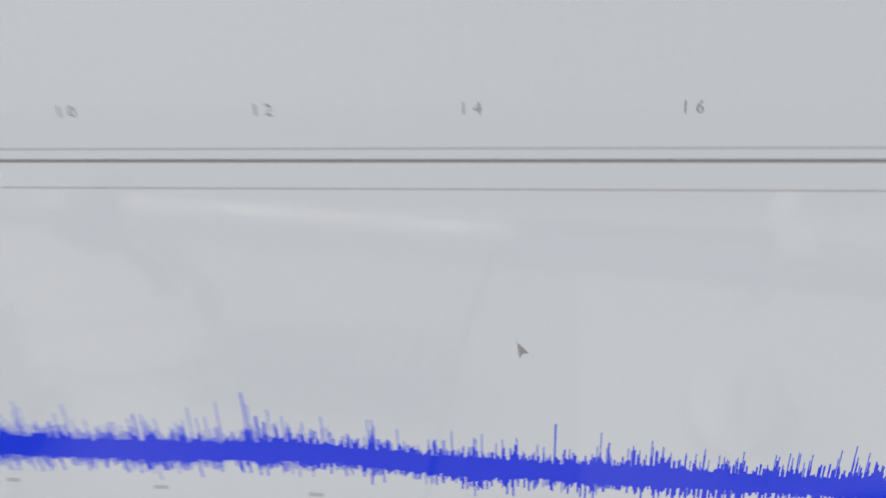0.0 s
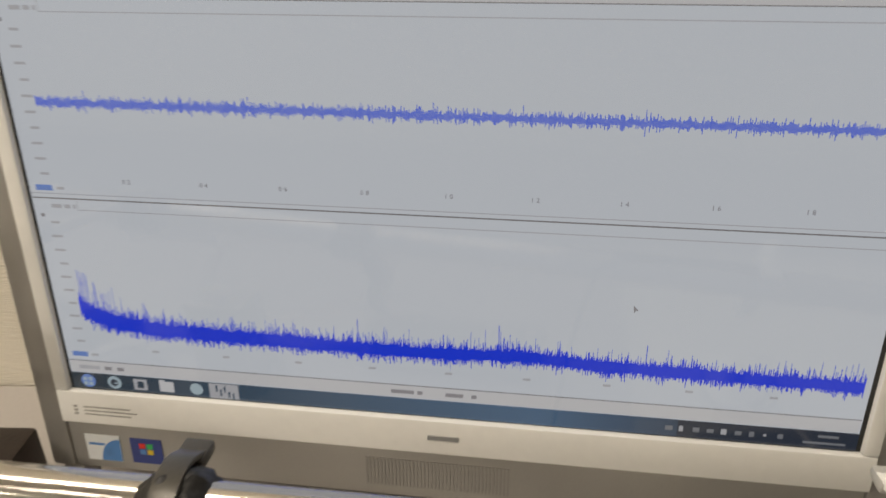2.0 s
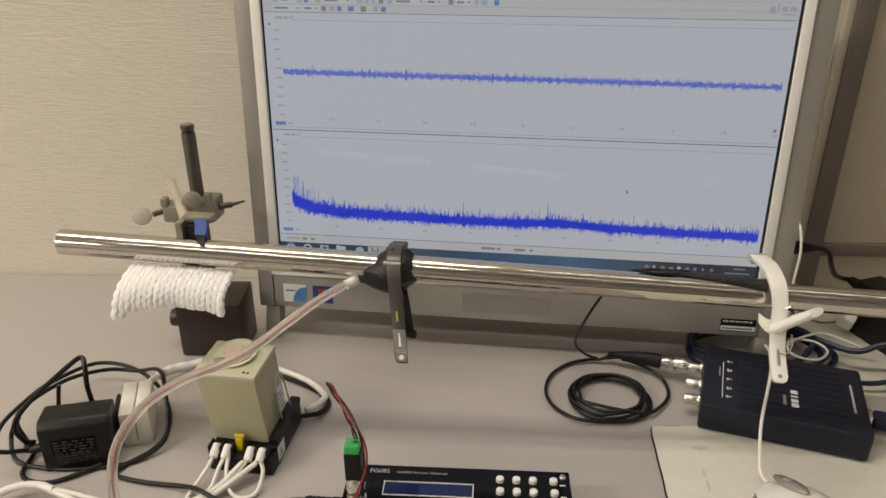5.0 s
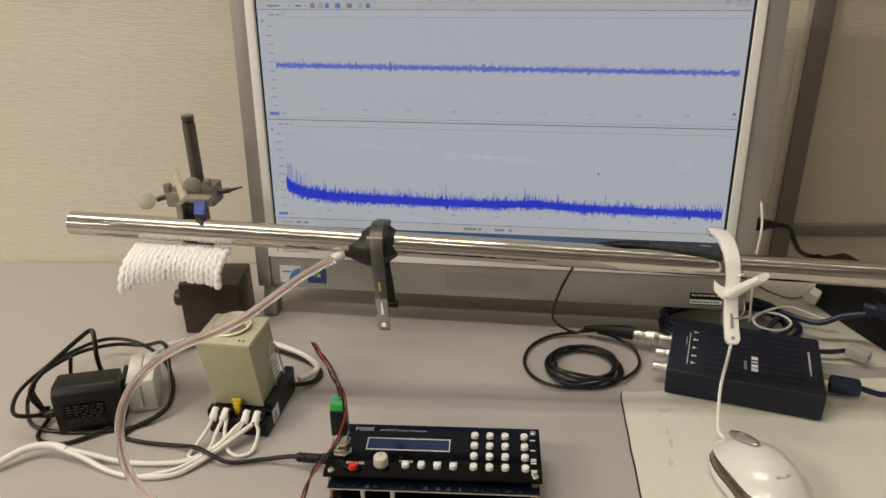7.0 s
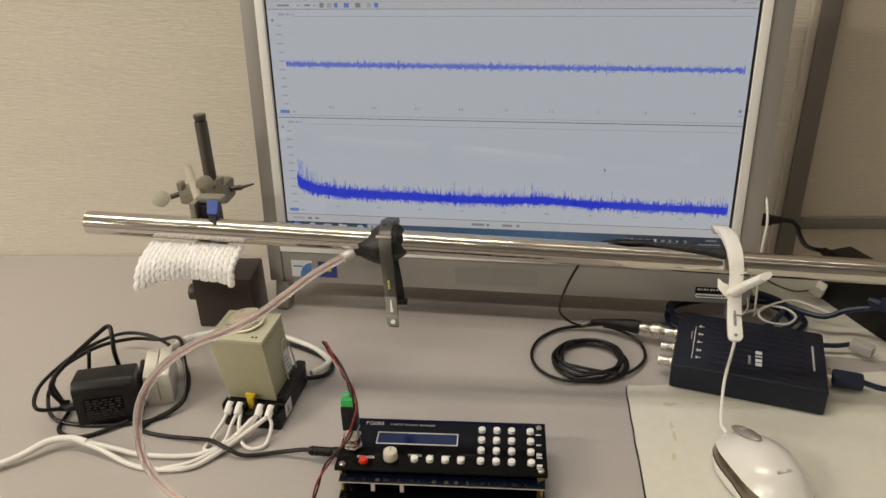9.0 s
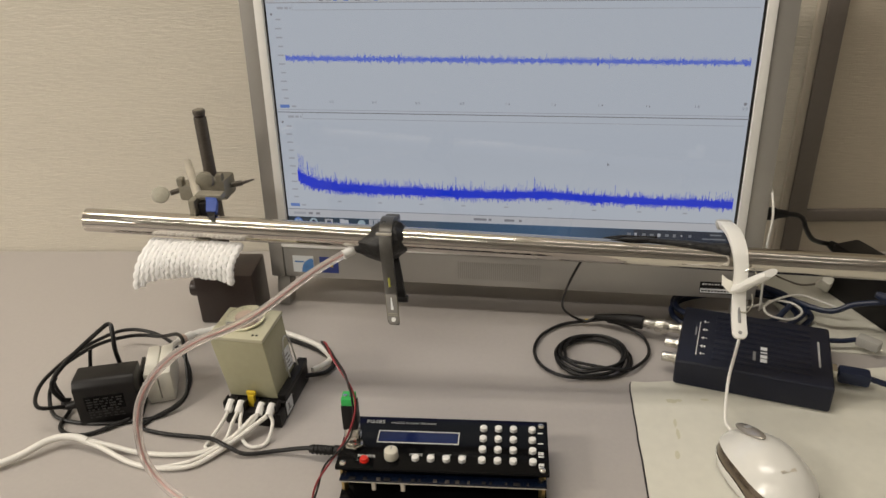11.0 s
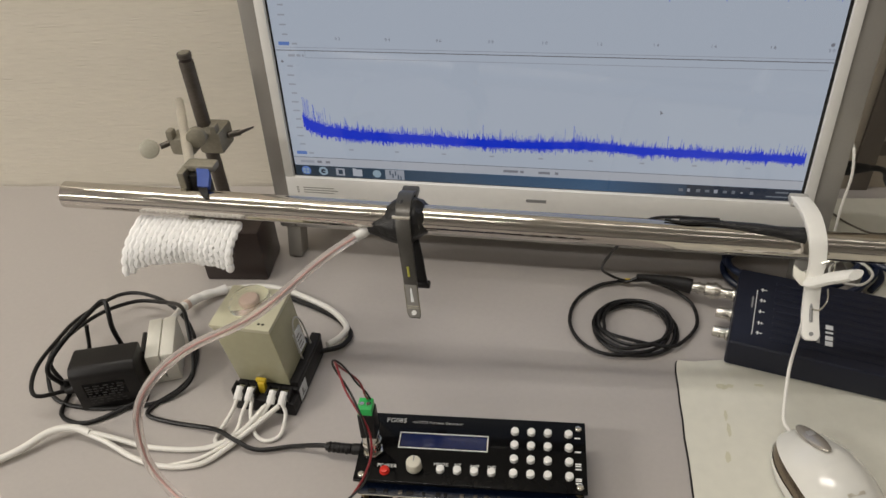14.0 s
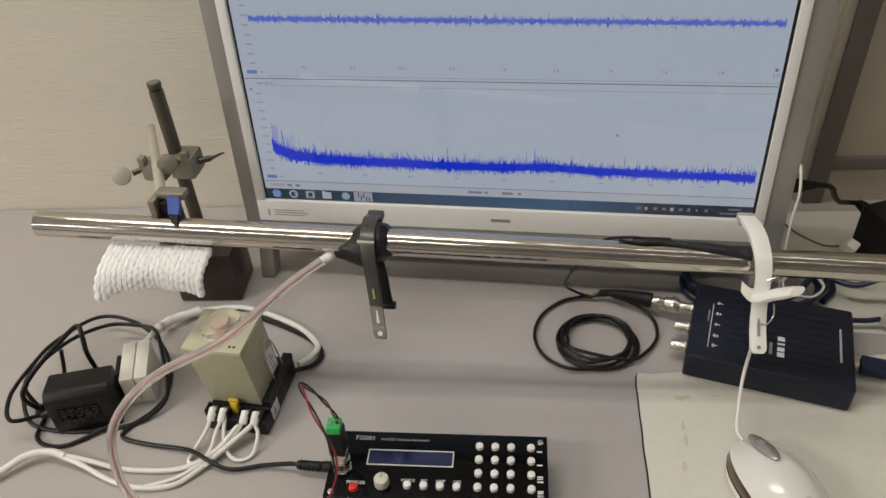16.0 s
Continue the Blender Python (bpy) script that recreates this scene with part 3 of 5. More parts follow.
RR = 0.0101
pipe = thing("steel_pipe", "polished stainless steel pipe held in a clamp", "pipe", rp(-0.346))
pipe.matrix_world = Matrix.Translation(rp(-0.346)) @ (rp(1) - rp(0)).to_track_quat("X", "Z").to_matrix().to_4x4()
WORLD[pipe.name] = pipe.matrix_world.copy()
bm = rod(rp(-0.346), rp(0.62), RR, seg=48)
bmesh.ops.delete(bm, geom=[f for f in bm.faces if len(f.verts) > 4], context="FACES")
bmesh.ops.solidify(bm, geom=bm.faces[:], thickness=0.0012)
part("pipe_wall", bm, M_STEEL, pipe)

M_FAINT = mat("faint_print", (0.035, 0.034, 0.033), 0.6, var=0.1)

M_PLUG = mat("pale_grey_plug", (0.42, 0.41, 0.38), 0.4, var=0.06)
M_TAB = mat("tarnished_tab", (0.38, 0.36, 0.29), 0.5, metal=0.3, var=0.1, scale=120)

M_DIMINK = mat("dim_white_ink", (0.42, 0.42, 0.41), 0.6, var=0.05)

# ---------------------------------------------------------------- magnetic stand with its clamps
stand = thing("magnetic_stand", "dark magnetic base with an upright steel post", "lab stand", (-0.285, -0.042, 0), -8)
BM = pose(-0.287, -0.042, 0, 0, 0, 6)
blk = part("base_block", box(-0.032, 0.030, -0.024, 0.026, 0.0, 0.058, 0.003, BM), M_MAGNET, stand, "brown-black painted magnet block")
part("switch_knob", rod(BM @ Vector((-0.032, 0.0, 0.03)), BM @ Vector((-0.046, 0.0, 0.03)), 0.009, cut=0.002), M_MAGNET, blk)
PX, PY = -0.290, -0.040
part("post", rod((PX, PY, 0.058), (PX, PY, 0.219), 0.0061, seg=24, cut=0.0006), M_DARKSTEEL, stand, "dark worn steel post")
part("post_tip", rod((PX, PY, 0.2215), (PX, PY, 0.2262), 0.0060, seg=24, cut=0.001), M_DARKSTEEL, stand)
part("post_face", rod((PX, PY, 0.2262), (PX, PY, 0.2265), 0.0044, seg=24), M_CAST, stand, "bare metal end face")
part("post_ring", rod((PX, PY, 0.2192), (PX, PY, 0.2213), 0.0053, seg=24), M_MAGNET, stand)
part("post_ring", rod((PX, PY, 0.2140), (PX, PY, 0.2147), 0.0063, seg=24), M_DARKSTEEL, stand)

boss = thing("boss_clamp", "grey cast metal boss head with thumb screws on the post", "clamp", (PX, PY, 0.148))
bm = box(PX - 0.002, PX + 0.020, PY - 0.015, PY + 0.011, 0.138, 0.159, 0.003)
add(bm, box(PX + 0.012, PX + 0.018, PY - 0.015, PY - 0.007, 0.157, 0.166, 0.0015))
part("jaw", bm, M_CAST, boss)
bm = box(PX - 0.026, PX - 0.004, PY - 0.022, PY - 0.002, 0.139, 0.156, 0.004)
add(bm, box(PX - 0.026, PX - 0.020, PY - 0.022, PY - 0.014, 0.154, 0.163, 0.0015))
part("jaw", bm, M_CAST, boss)
part("thumb_screw", add(rod((PX + 0.020, PY + 0.000, 0.149), (PX + 0.029, PY + 0.006, 0.1487), 0.0028), rod((PX + 0.029, PY + 0.006, 0.1487), (-0.2525, -0.0235, 0.1485), 0.0018, 0.0008)), M_DARKSTEEL, boss)
bm = rod((PX - 0.026, PY - 0.012, 0.148), (-0.325, -0.061, 0.147), 0.0026)
part("thumb_screw", bm, M_DARKSTEEL, boss)
bm = rod((-0.3325, -0.0672, 0.1480), (-0.3332, -0.0650, 0.1466), 0.0085, seg=20, cut=0.0008)
part("wing", bm, M_TAB, boss, "flat pale thumb tab")
part("nut", rod((-0.2770, -0.0800, 0.1690), (-0.2785, -0.0730, 0.1678), 0.0085, seg=20, cut=0.0015), M_CAST, boss)
part("nut_shaft", rod((-0.2785, -0.0730, 0.1678), (-0.2830, -0.0540, 0.1560), 0.003), M_DARKSTEEL, boss)

grip = thing("pipe_clamp", "grey metal clamp with blue rubber liner holding the pipe", "clamp", (-0.30, -0.06, 0.15))
GC = rp(-0.2435)
part("support_rod", rod((-0.346, 0.020, 0.1475), (GC.x - 0.012, GC.y + 0.024, GC.z + 0.010), 0.0042, seg=18, cut=0.001), M_GALV, grip, "pale galvanised rod")
part("yoke", add(box(GC.x - 0.015, GC.x - 0.009, GC.y + 0.008, GC.y + 0.026, GC.z - 0.008, GC.z + 0.0200, 0.002), box(GC.x - 0.012, GC.x + 0.012, GC.y + 0.016, GC.y + 0.027, GC.z + 0.0165, GC.z + 0.0225, 0.002)), M_CAST, grip)
part("yoke_core", box(GC.x - 0.008, GC.x + 0.004, GC.y + 0.012, GC.y + 0.024, GC.z - 0.006, GC.z + 0.0160, 0.001), M_BLACK, grip)
bm = ribbon([(GC.x + 0.001, GC.y + 0.020, GC.z + 0.0190), (GC.x + 0.005, GC.y + 0.0130, GC.z + 0.0165), (GC.x + 0.008, GC.y + 0.0030, GC.z + 0.0115)], [0.011, 0.0105, 0.009], 0.005)
part("liner", bevel(bm, 0.0012), M_BLUERUB, grip, "blue rubber finger liner")
part("finger_tip", ribbon([(GC.x + 0.006, GC.y + 0.0060, GC.z + 0.0128), (GC.x + 0.010, GC.y - 0.0020, GC.z + 0.0112), (GC.x + 0.013, GC.y - 0.0060, GC.z + 0.0090)], [0.008, 0.006, 0.003], 0.0018), M_BLACK, grip)
part("finger", ribbon([(GC.x, GC.y + 0.016, GC.z - 0.0105), (GC.x, GC.y + 0.002, GC.z - 0.0135), (GC.x, GC.y - 0.008, GC.z - 0.0105)], [0.014, 0.014, 0.012], 0.004), M_CAST, grip)

# ---------------------------------------------------------------- foam net under the pipe
net = thing("foam_net", "white foam fruit net hanging under the pipe", "foam net", rp(-0.255))
frng = random.Random(11)


def net_point(u, w):
    """u along the pipe, w from the pipe down to the free edge."""
    x = -0.288 + 0.079 * u
    top = rp(x) + Vector((0, -0.006, -0.0125))
    size = 1 - 0.17 * u - 0.22 * math.sin(math.pi * u) + 0.02 * math.cos(17 * u)
    bulge = math.sin(math.pi * w)
    drop = 0.026 * size * w - 0.005 * bulge + 0.0012 * math.sin(11 * u + 2) * w
    return top + Vector((-0.003 * (1 - u) * w, -0.036 * size * w - 0.008 * bulge, -drop))


NS = 20
for s in range(NS):
    pts = []
    for k in range(13):
        z = (1 if (k % 2 == 0) else -1) * (1 if s % 2 == 0 else -1) * 0.14
        pts.append(net_point((s + 0.5 + z) / NS, k / 12) + Vector((0, 0, 0.0004 * frng.uniform(-1, 1))))
    part("foam_strand", sweep(pts, 0.00310, 8, 4, taper=lambda t: 1.0 + 0.03 * math.sin(t * 37)), M_FOAM, net)

# ---------------------------------------------------------------- power adapter, tap and cords
adapter = thing("power_adapter", "black plug-in power adapter lying on the desk", "power adapter", (-0.337, -0.205, 0), 21)
AM = pose(-0.3310, -0.2150, 0, 0, 0, 19) @ Matrix.Diagonal((0.92, 0.92, 1.05, 1))
bm = bmesh.new()
sec = [(-0.0175, 0.0), (0.0135, 0.0), (0.0150, 0.041), (-0.0105, 0.0425), (-0.0170, 0.037)]
a = [bm.verts.new((-0.029, y, z)) for y, z in sec]
b = [bm.verts.new((0.028, y, z)) for y, z in sec]
bm.faces.new(a[::-1])
bm.faces.new(b)
for k in range(5):
    bm.faces.new((a[k], a[(k + 1) % 5], b[(k + 1) % 5], b[k]))
bmesh.ops.recalc_face_normals(bm, faces=bm.faces)
bevel(bm, 0.0025)
bm.transform(AM)
part("case", bm, M_BLACK, adapter)
LM = AM @ pose(0, -0.0167, 0.016, 90)
plate = part("rating_plate", box(-0.020, 0.016, -0.012, 0.013, 0.0002, 0.0006, 0, LM), M_BLACKGLOSS, adapter, "grey printed rating plate")
prng = random.Random(5)
for i in range(8):
    x = -0.0185
    while x < 0.011:
        w = prng.uniform(0.0015, 0.0060)
        part("print_mark", box(x, min(x + w, 0.0145), 0.0095 - i * 0.0026, 0.0107 - i * 0.0026, 0.0007, 0.0008, 0, LM), M_FAINT, plate)
        x += w + prng.uniform(0.0008, 0.0035)
part("strain_relief", rod(AM @ Vector((-0.029, -0.004, 0.016)), AM @ Vector((-0.042, -0.004, 0.014)), 0.0045, 0.003, cut=0.0005), M_BLACK, adapter)

tap = thing("power_tap", "cream extension cord tap with the adapter plugged in", "power tap", (-0.294, -0.18, 0), 12)
TM = pose(-0.3030, -0.1775, 0, 0, 0, 22)
part("tap_half", box(-0.0115, 0.0002, -0.0235, 0.0235, 0.004, 0.0330, 0.0022, TM), M_CREAM, tap)
part("tap_half", box(0.0004, 0.0120, -0.0235, 0.0235, 0.004, 0.0326, 0.0022, TM), M_CREAM, tap)
part("tap_foot", box(-0.011, 0.0115, -0.022, 0.021, 0.0, 0.0045, 0.001, TM), M_CREAM, tap)
part("blade_cover", box(-0.0165, -0.0130, -0.012, 0.012, 0.008, 0.030, 0.001, TM), M_BLACK, tap)

cord = thing("mains_cord", "thick white mains cord from the tap", "cable", (-0.25, -0.09, 0))
tp = TM @ Vector((0.0, 0.0225, 0.026))
part("cord", sweep([tp, (-0.3085, -0.146, 0.024), (-0.3120, -0.122, 0.0150), (-0.3040, -0.100, 0.0085), (-0.284, -0.084, 0.005), (-0.243, -0.077, 0.0045), (-0.188, -0.096, 0.0045), (-0.1600, -0.119, 0.006), (-0.1590, -0.135, 0.008), (-0.167, -0.149, 0.010)], 0.0028, 12), M_WHITECABLE, cord)
part("sleeve", sweep([(-0.3115, -0.124, 0.0158), (-0.3095, -0.110, 0.0113), (-0.3030, -0.099, 0.0082), (-0.2880, -0.0860, 0.0060)], 0.0044, 12, taper=lambda t: 1 + 0.08 * math.sin(21 * t)), M_WHITE, cord, "wrinkled clear shrink sleeve")
part("print_band", sweep([(-0.3113, -0.1230, 0.0155), (-0.3108, -0.1185, 0.0140)], 0.00475, 12), M_DIALRED, cord, "faded red print")
part("black_core", sweep([(-0.262, -0.0755, 0.0025), (-0.190, -0.1000, 0.0025), (-0.1560, -0.122, 0.003), (-0.1560, -0.142, 0.004), (-0.173, -0.156, 0.008)], 0.0022, 8), M_CABLE, cord)

acord = thing("adapter_cord", "thin black adapter cord in loose loops", "cable", (-0.35, -0.19, 0))
CR = 0.0018
part("loop", sweep([AM @ Vector((-0.042, -0.004, 0.014)), (-0.380, -0.247, 0.026), (-0.392, -0.225, 0.030), (-0.394, -0.190, 0.029), (-0.396, -0.155, 0.022), (-0.376, -0.118, 0.019), (-0.341, -0.117, 0.017), (-0.308, -0.133, 0.010), (-0.286, -0.160, 0.003), (-0.277, -0.190, 0.002), (-0.281, -0.208, 0.002)], CR), M_CABLE, acord)
part("loop", sweep([(-0.372, -0.224, 0.012), (-0.377, -0.228, 0.034), (-0.371, -0.212, 0.047), (-0.352, -0.183, 0.063), (-0.344, -0.176, 0.067), (-0.339, -0.182, 0.060), (-0.337, -0.187, 0.045), (-0.335, -0.186, 0.015)], CR * 1.15), M_CABLE, acord)
part("loop", sweep([(-0.372, -0.224, 0.012), (-0.385, -0.212, 0.033), (-0.376, -0.165, 0.032), (-0.358, -0.130, 0.022), (-0.330, -0.125, 0.020), (-0.296, -0.148, 0.040), (-0.281, -0.168, 0.037), (-0.271, -0.196, 0.010), (-0.285, -0.218, 0.003), (-0.312, -0.230, 0.002), (-0.350, -0.236, 0.002), (-0.381, -0.231, 0.003), (-0.395, -0.214, 0.012), (-0.385, -0.212, 0.030)], CR), M_CABLE, acord)
part("loop", sweep([(-0.368, -0.180, 0.040), (-0.371, -0.190, 0.012), (-0.372, -0.222, 0.003), (-0.366, -0.246, 0.002), (-0.340, -0.250, 0.002), (-0.310, -0.228, 0.004)], CR), M_CABLE, acord)
part("tie", sweep([(-0.3725, -0.221, 0.016), (-0.3722, -0.224, 0.012), (-0.3722, -0.227, 0.008)], 0.0042, 10), M_CABLE, acord, "black cable tie")
part("lead", sweep([(-0.281, -0.208, 0.002), (-0.2930, -0.225, 0.002), (-0.2940, -0.2360, 0.002), (-0.2710, -0.2405, 0.002), (-0.2380, -0.2430, 0.0040), (-0.2230, -0.2485, 0.0085), (-0.2090, -0.2545, 0.0085), (-0.1910, -0.2575, 0.0040), (-0.1660, -0.2510, 0.004), (-0.1430, -0.2505, 0.009), (-0.135, -0.251, 0.0095)], CR), M_CABLE, acord)
dcp = part("dc_plug", add(rod((-0.137, -0.251, 0.0095), (-0.117, -0.2505, 0.0095), 0.0033, 0.0038, cut=0.0006), rod((-0.1165, -0.2505, 0.0095), (-0.101, -0.2495, 0.0095), 0.0043, cut=0.0006)), M_BLACK, acord, "ribbed black barrel plug")
for i in range(5):
    x = -0.1345 + i * 0.0034
    part("plug_rib", rod((x, -0.251, 0.0095), (x + 0.0014, -0.251, 0.0095), 0.0041, seg=14), M_BLACK, dcp)

# ---------------------------------------------------------------- timer relay in its socket
M_COVER = clear("clear_cover", (0.90, 0.90, 0.87), 0.04, 1.22, 0.97)
relay = thing("timer_relay", "beige timer relay with clear dial in a black socket", "timer relay", (-0.20, -0.182, 0), -10)
TR = pose(-0.1985, -0.1845, 0, 0, 0, -1.5)
TL = TR @ Matrix(((1, 0, -0.118, 0.0024), (0, 1, 0, 0), (0, 0, 1, 0), (0, 0, 0, 1)))      # the case leans in its socket
part("socket", add(box(-0.0255, 0.0265, -0.0230, 0.036, 0.0, 0.0185, 0.0015, TR), box(-0.0255, 0.0265, -0.0345, -0.0225, 0.0, 0.0145, 0.0015, TR)), M_BLACK, relay, "black plug-in socket base")
part("socket_rail", box(0.0185, 0.0268, -0.020, 0.0360, 0.0185, 0.0245, 0.001, TR), M_BLACK, relay)
bm = bmesh.new()
bmesh.ops.create_cube(bm, size=1)
bm.transform(Matrix.Translation((-0.0022, 0.001, 0.0505)) @ Matrix.Diagonal((0.048, 0.045, 0.061, 1)))
for v in bm.verts:
    if v.co.z < 0.04:
        v.co.x = -0.0015 + (v.co.x + 0.0015) * 0.93
        v.co.y = 0.001 + (v.co.y - 0.001) * 0.95
bevel(bm, 0.0015)
bm.transform(TL)
part("case", bm, M_TIMER, relay, "translucent green-beige case")
part("top_plate", box(-0.0270, 0.0225, -0.0225, 0.0240, 0.0790, 0.0825, 0.001, TL), M_TIMERTOP, relay)
well = part("dial_well", rod(TL @ Vector((-0.003, 0.004, 0.0826)), TL @ Vector((-0.003, 0.004, 0.0837)), 0.0170, seg=32), M_TIMERTOP, relay)
part("dial_knob", rod(TL @ Vector((-0.003, 0.004, 0.0837)), TL @ Vector((-0.003, 0.004, 0.0884)), 0.0082, 0.0074, seg=28, cut=0.001), M_DIALRED, relay, "pale pink dial knob")
cov = part("dial_cover", rod(TL @ Vector((-0.003, 0.004, 0.0841)), TL @ Vector((-0.003, 0.004, 0.0905)), 0.0178, 0.0156, seg=36, cut=0.003), M_COVER, relay, "clear plastic dial cover")
cov.visible_shadow = False
for i in range(12):
    an = radians(30 * i)
    c0 = TL @ Vector((-0.003 + 0.0145 * math.cos(an), 0.004 + 0.0145 * math.sin(an), 0.08385))
    part("dial_tick", rod(c0, c0 + Vector((0, 0, 0.0003)), 0.0007, seg=6), M_GREYINK, well)
for x in (0.012, 0.0155):
    c0 = TL @ Vector((x, -0.0165, 0.0826))
    part("lamp_hole", rod(c0, c0 + Vector((0, 0, 0.0003)), 0.0011, seg=10), M_BLACK, relay)
side_label = part("rating_label", box(0.0198, 0.0220, 0.006, 0.0190, 0.030, 0.050, 0.0, TL), M_STICKWHITE, relay, "white printed side label")
for i in range(4):
    part("label_mark", box(0.0220, 0.0222, 0.008, 0.0160 - 0.002 * (i % 2), 0.0330 + 0.0038 * i, 0.0344 + 0.0038 * i, 0.0, TL), M_GREYINK, side_label)
part("spring_loop", sweep([TL @ Vector(q) for q in ((0.0232, 0.004, 0.026), (0.0236, 0.003, 0.044), (0.0234, 0.008, 0.060), (0.0236, 0.015, 0.062), (0.0240, 0.020, 0.052), (0.0238, 0.022, 0.026))], 0.0007, 8), M_PLUG, relay, "pale wire retaining loop")
for x in (-0.0195, -0.0103, 0.0085, 0.0179):
    term = part("terminal", box(x - 0.0035, x + 0.0035, -0.033, -0.024, 0.0147, 0.0185, 0.0008, TR), M_NICKEL, relay)
    part("terminal_screw", rod(TR @ Vector((x, -0.028, 0.0185)), TR @ Vector((x, -0.028, 0.0202)), 0.0026, cut=0.0004), M_NICKEL, term)
for x in (-0.0245, -0.0149, -0.0058, 0.0038, 0.0132, 0.0225):
    part("barrier", box(x - 0.0007, x + 0.0007, -0.0338, -0.0235, 0.0147, 0.0225, 0.0003, TR), M_BLACK, relay)
part("retainer", add(box(-0.0048, 0.0012, -0.0275, -0.0235, 0.0147, 0.0270, 0.001, TR), box(-0.0060, 0.0026, -0.0265, -0.0235, 0.0265, 0.0300, 0.001, TR)), M_YELLOW, relay, "yellow retaining clip")
slab_ = part("socket_label", box(0.0266, 0.0270, -0.021, -0.007, 0.003, 0.0165, 0, TR), M_STICKWHITE, relay)
part("label_mark", box(0.0270, 0.0272, -0.0180, -0.0120, 0.006, 0.0075, 0, TR), M_GREYINK, slab_)
part("label_mark", box(0.0270, 0.0272, -0.0165, -0.0145, 0.008, 0.013, 0, TR), M_GREYINK, slab_)

# white wires on the terminals
WR = 0.0016
for x, path in (
        (-0.0195, [(-0.2215, -0.2290, 0.0110), (-0.2275, -0.2450, 0.0035), (-0.2280, -0.2530, 0.0025), (-0.2200, -0.2540, 0.0030), (-0.2060, -0.2420, 0.0080), (-0.1935, -0.2240, 0.0165)]),
        (-0.0103, [(-0.2125, -0.2300, 0.0110), (-0.2140, -0.2430, 0.0045), (-0.2220, -0.2560, 0.0030), (-0.2380, -0.2630, 0.0028), (-0.2620, -0.2651, 0.0028)]),
        (0.0085, [(-0.1955, -0.2290, 0.0120), (-0.2080, -0.2440, 0.0060), (-0.2190, -0.2590, 0.0050), (-0.2340, -0.2715, 0.0035), (-0.2570, -0.2808, 0.0028)]),
        (0.0179, [(-0.1775, -0.2270, 0.0110), (-0.1785, -0.2410, 0.0030), (-0.1880, -0.2475, 0.0023), (-0.1985, -0.2430, 0.0035), (-0.2050, -0.2320, 0.0100), (-0.2075, -0.2190, 0.0165)])):
    w = thing("hook_up_wire", "white insulated wire on a relay terminal", "wire", TR @ Vector((x, -0.030, 0.02)), group="relay wires")
    part("insulation", sweep([TR @ Vector((x, -0.0325, 0.0185)), TR @ Vector((x, -0.0365, 0.0175))] + path, WR, 10), M_WHITECABLE, w)
    part("ferrule", sweep([TR @ Vector((x, -0.0285, 0.0203)), TR @ Vector((x, -0.0335, 0.0185)), TR @ Vector((x, -0.038, 0.0160))], 0.0034, 10), M_WHITE, w, "white crimp sleeve")

feed = thing("white_cable", "twin white cable running across the desk", "cable", (-0.30, -0.265, 0))
part("sheath", sweep([(-0.520, -0.340, 0.0032), (-0.430, -0.322, 0.004), (-0.382, -0.290, 0.006), (-0.360, -0.2685, 0.010), (-0.342, -0.2622, 0.0105), (-0.327, -0.2640, 0.0092)], 0.0031, 12), M_WHITECABLE, feed)
part("strand", sweep([(-0.333, -0.2630, 0.0100), (-0.306, -0.2640, 0.0060), (-0.278, -0.2660, 0.003), (-0.245, -0.2640, 0.003), (-0.226, -0.2575, 0.003), (-0.2080, -0.2440, 0.007), (-0.1950, -0.2250, 0.0150)], 0.0021, 10), M_WHITECABLE, feed)
part("strand", sweep([(-0.333, -0.2640, 0.0095), (-0.312, -0.2685, 0.0070), (-0.283, -0.2775, 0.003), (-0.257, -0.2810, 0.003), (-0.231, -0.2755, 0.003), (-0.2155, -0.2600, 0.004), (-0.2000, -0.2400, 0.008), (-0.1835, -0.2230, 0.0155)], 0.0021, 10), M_WHITECABLE, feed)

# ---------------------------------------------------------------- hose with its clip on the pipe
hose = thing("clear_hose", "clear plastic hose with pink fluid line hanging from the pipe", "hose", (-0.2, -0.25, 0.0))
HP = [(-0.0980, -0.1410, 0.1488), (-0.1392, -0.1808, 0.1366), (-0.1792, -0.2274, 0.1185), (-0.2196, -0.2518, 0.1070), (-0.2425, -0.2709, 0.0926), (-0.2595, -0.2802, 0.0625), (-0.2567, -0.2931, 0.0291), (-0.2368, -0.3050, 0.0105), (-0.1961, -0.3256, 0.0050), (-0.1504, -0.3605, 0.0040), (-0.1024, -0.4027, 0.0040)]
M_HOSE2 = clear("milky_hose", (0.80, 0.75, 0.72), 0.22, 1.25, 0.80)
hs = part("tube", sweep(HP, 0.0035, 14), M_HOSE2, hose)
hs.visible_shadow = False
part("fluid_line", sweep(HP, 0.0007, 8), M_PINK, hose, "thin pink fluid line")
part("collar", sweep([(-0.101, -0.1440, 0.1480), (-0.111, -0.1535, 0.1452), (-0.1205, -0.1625, 0.1424)], 0.0040, 12, taper=lambda t: 1 + 0.08 * math.sin(19 * t)), M_WHITE, hose, "white wrapped hose end")

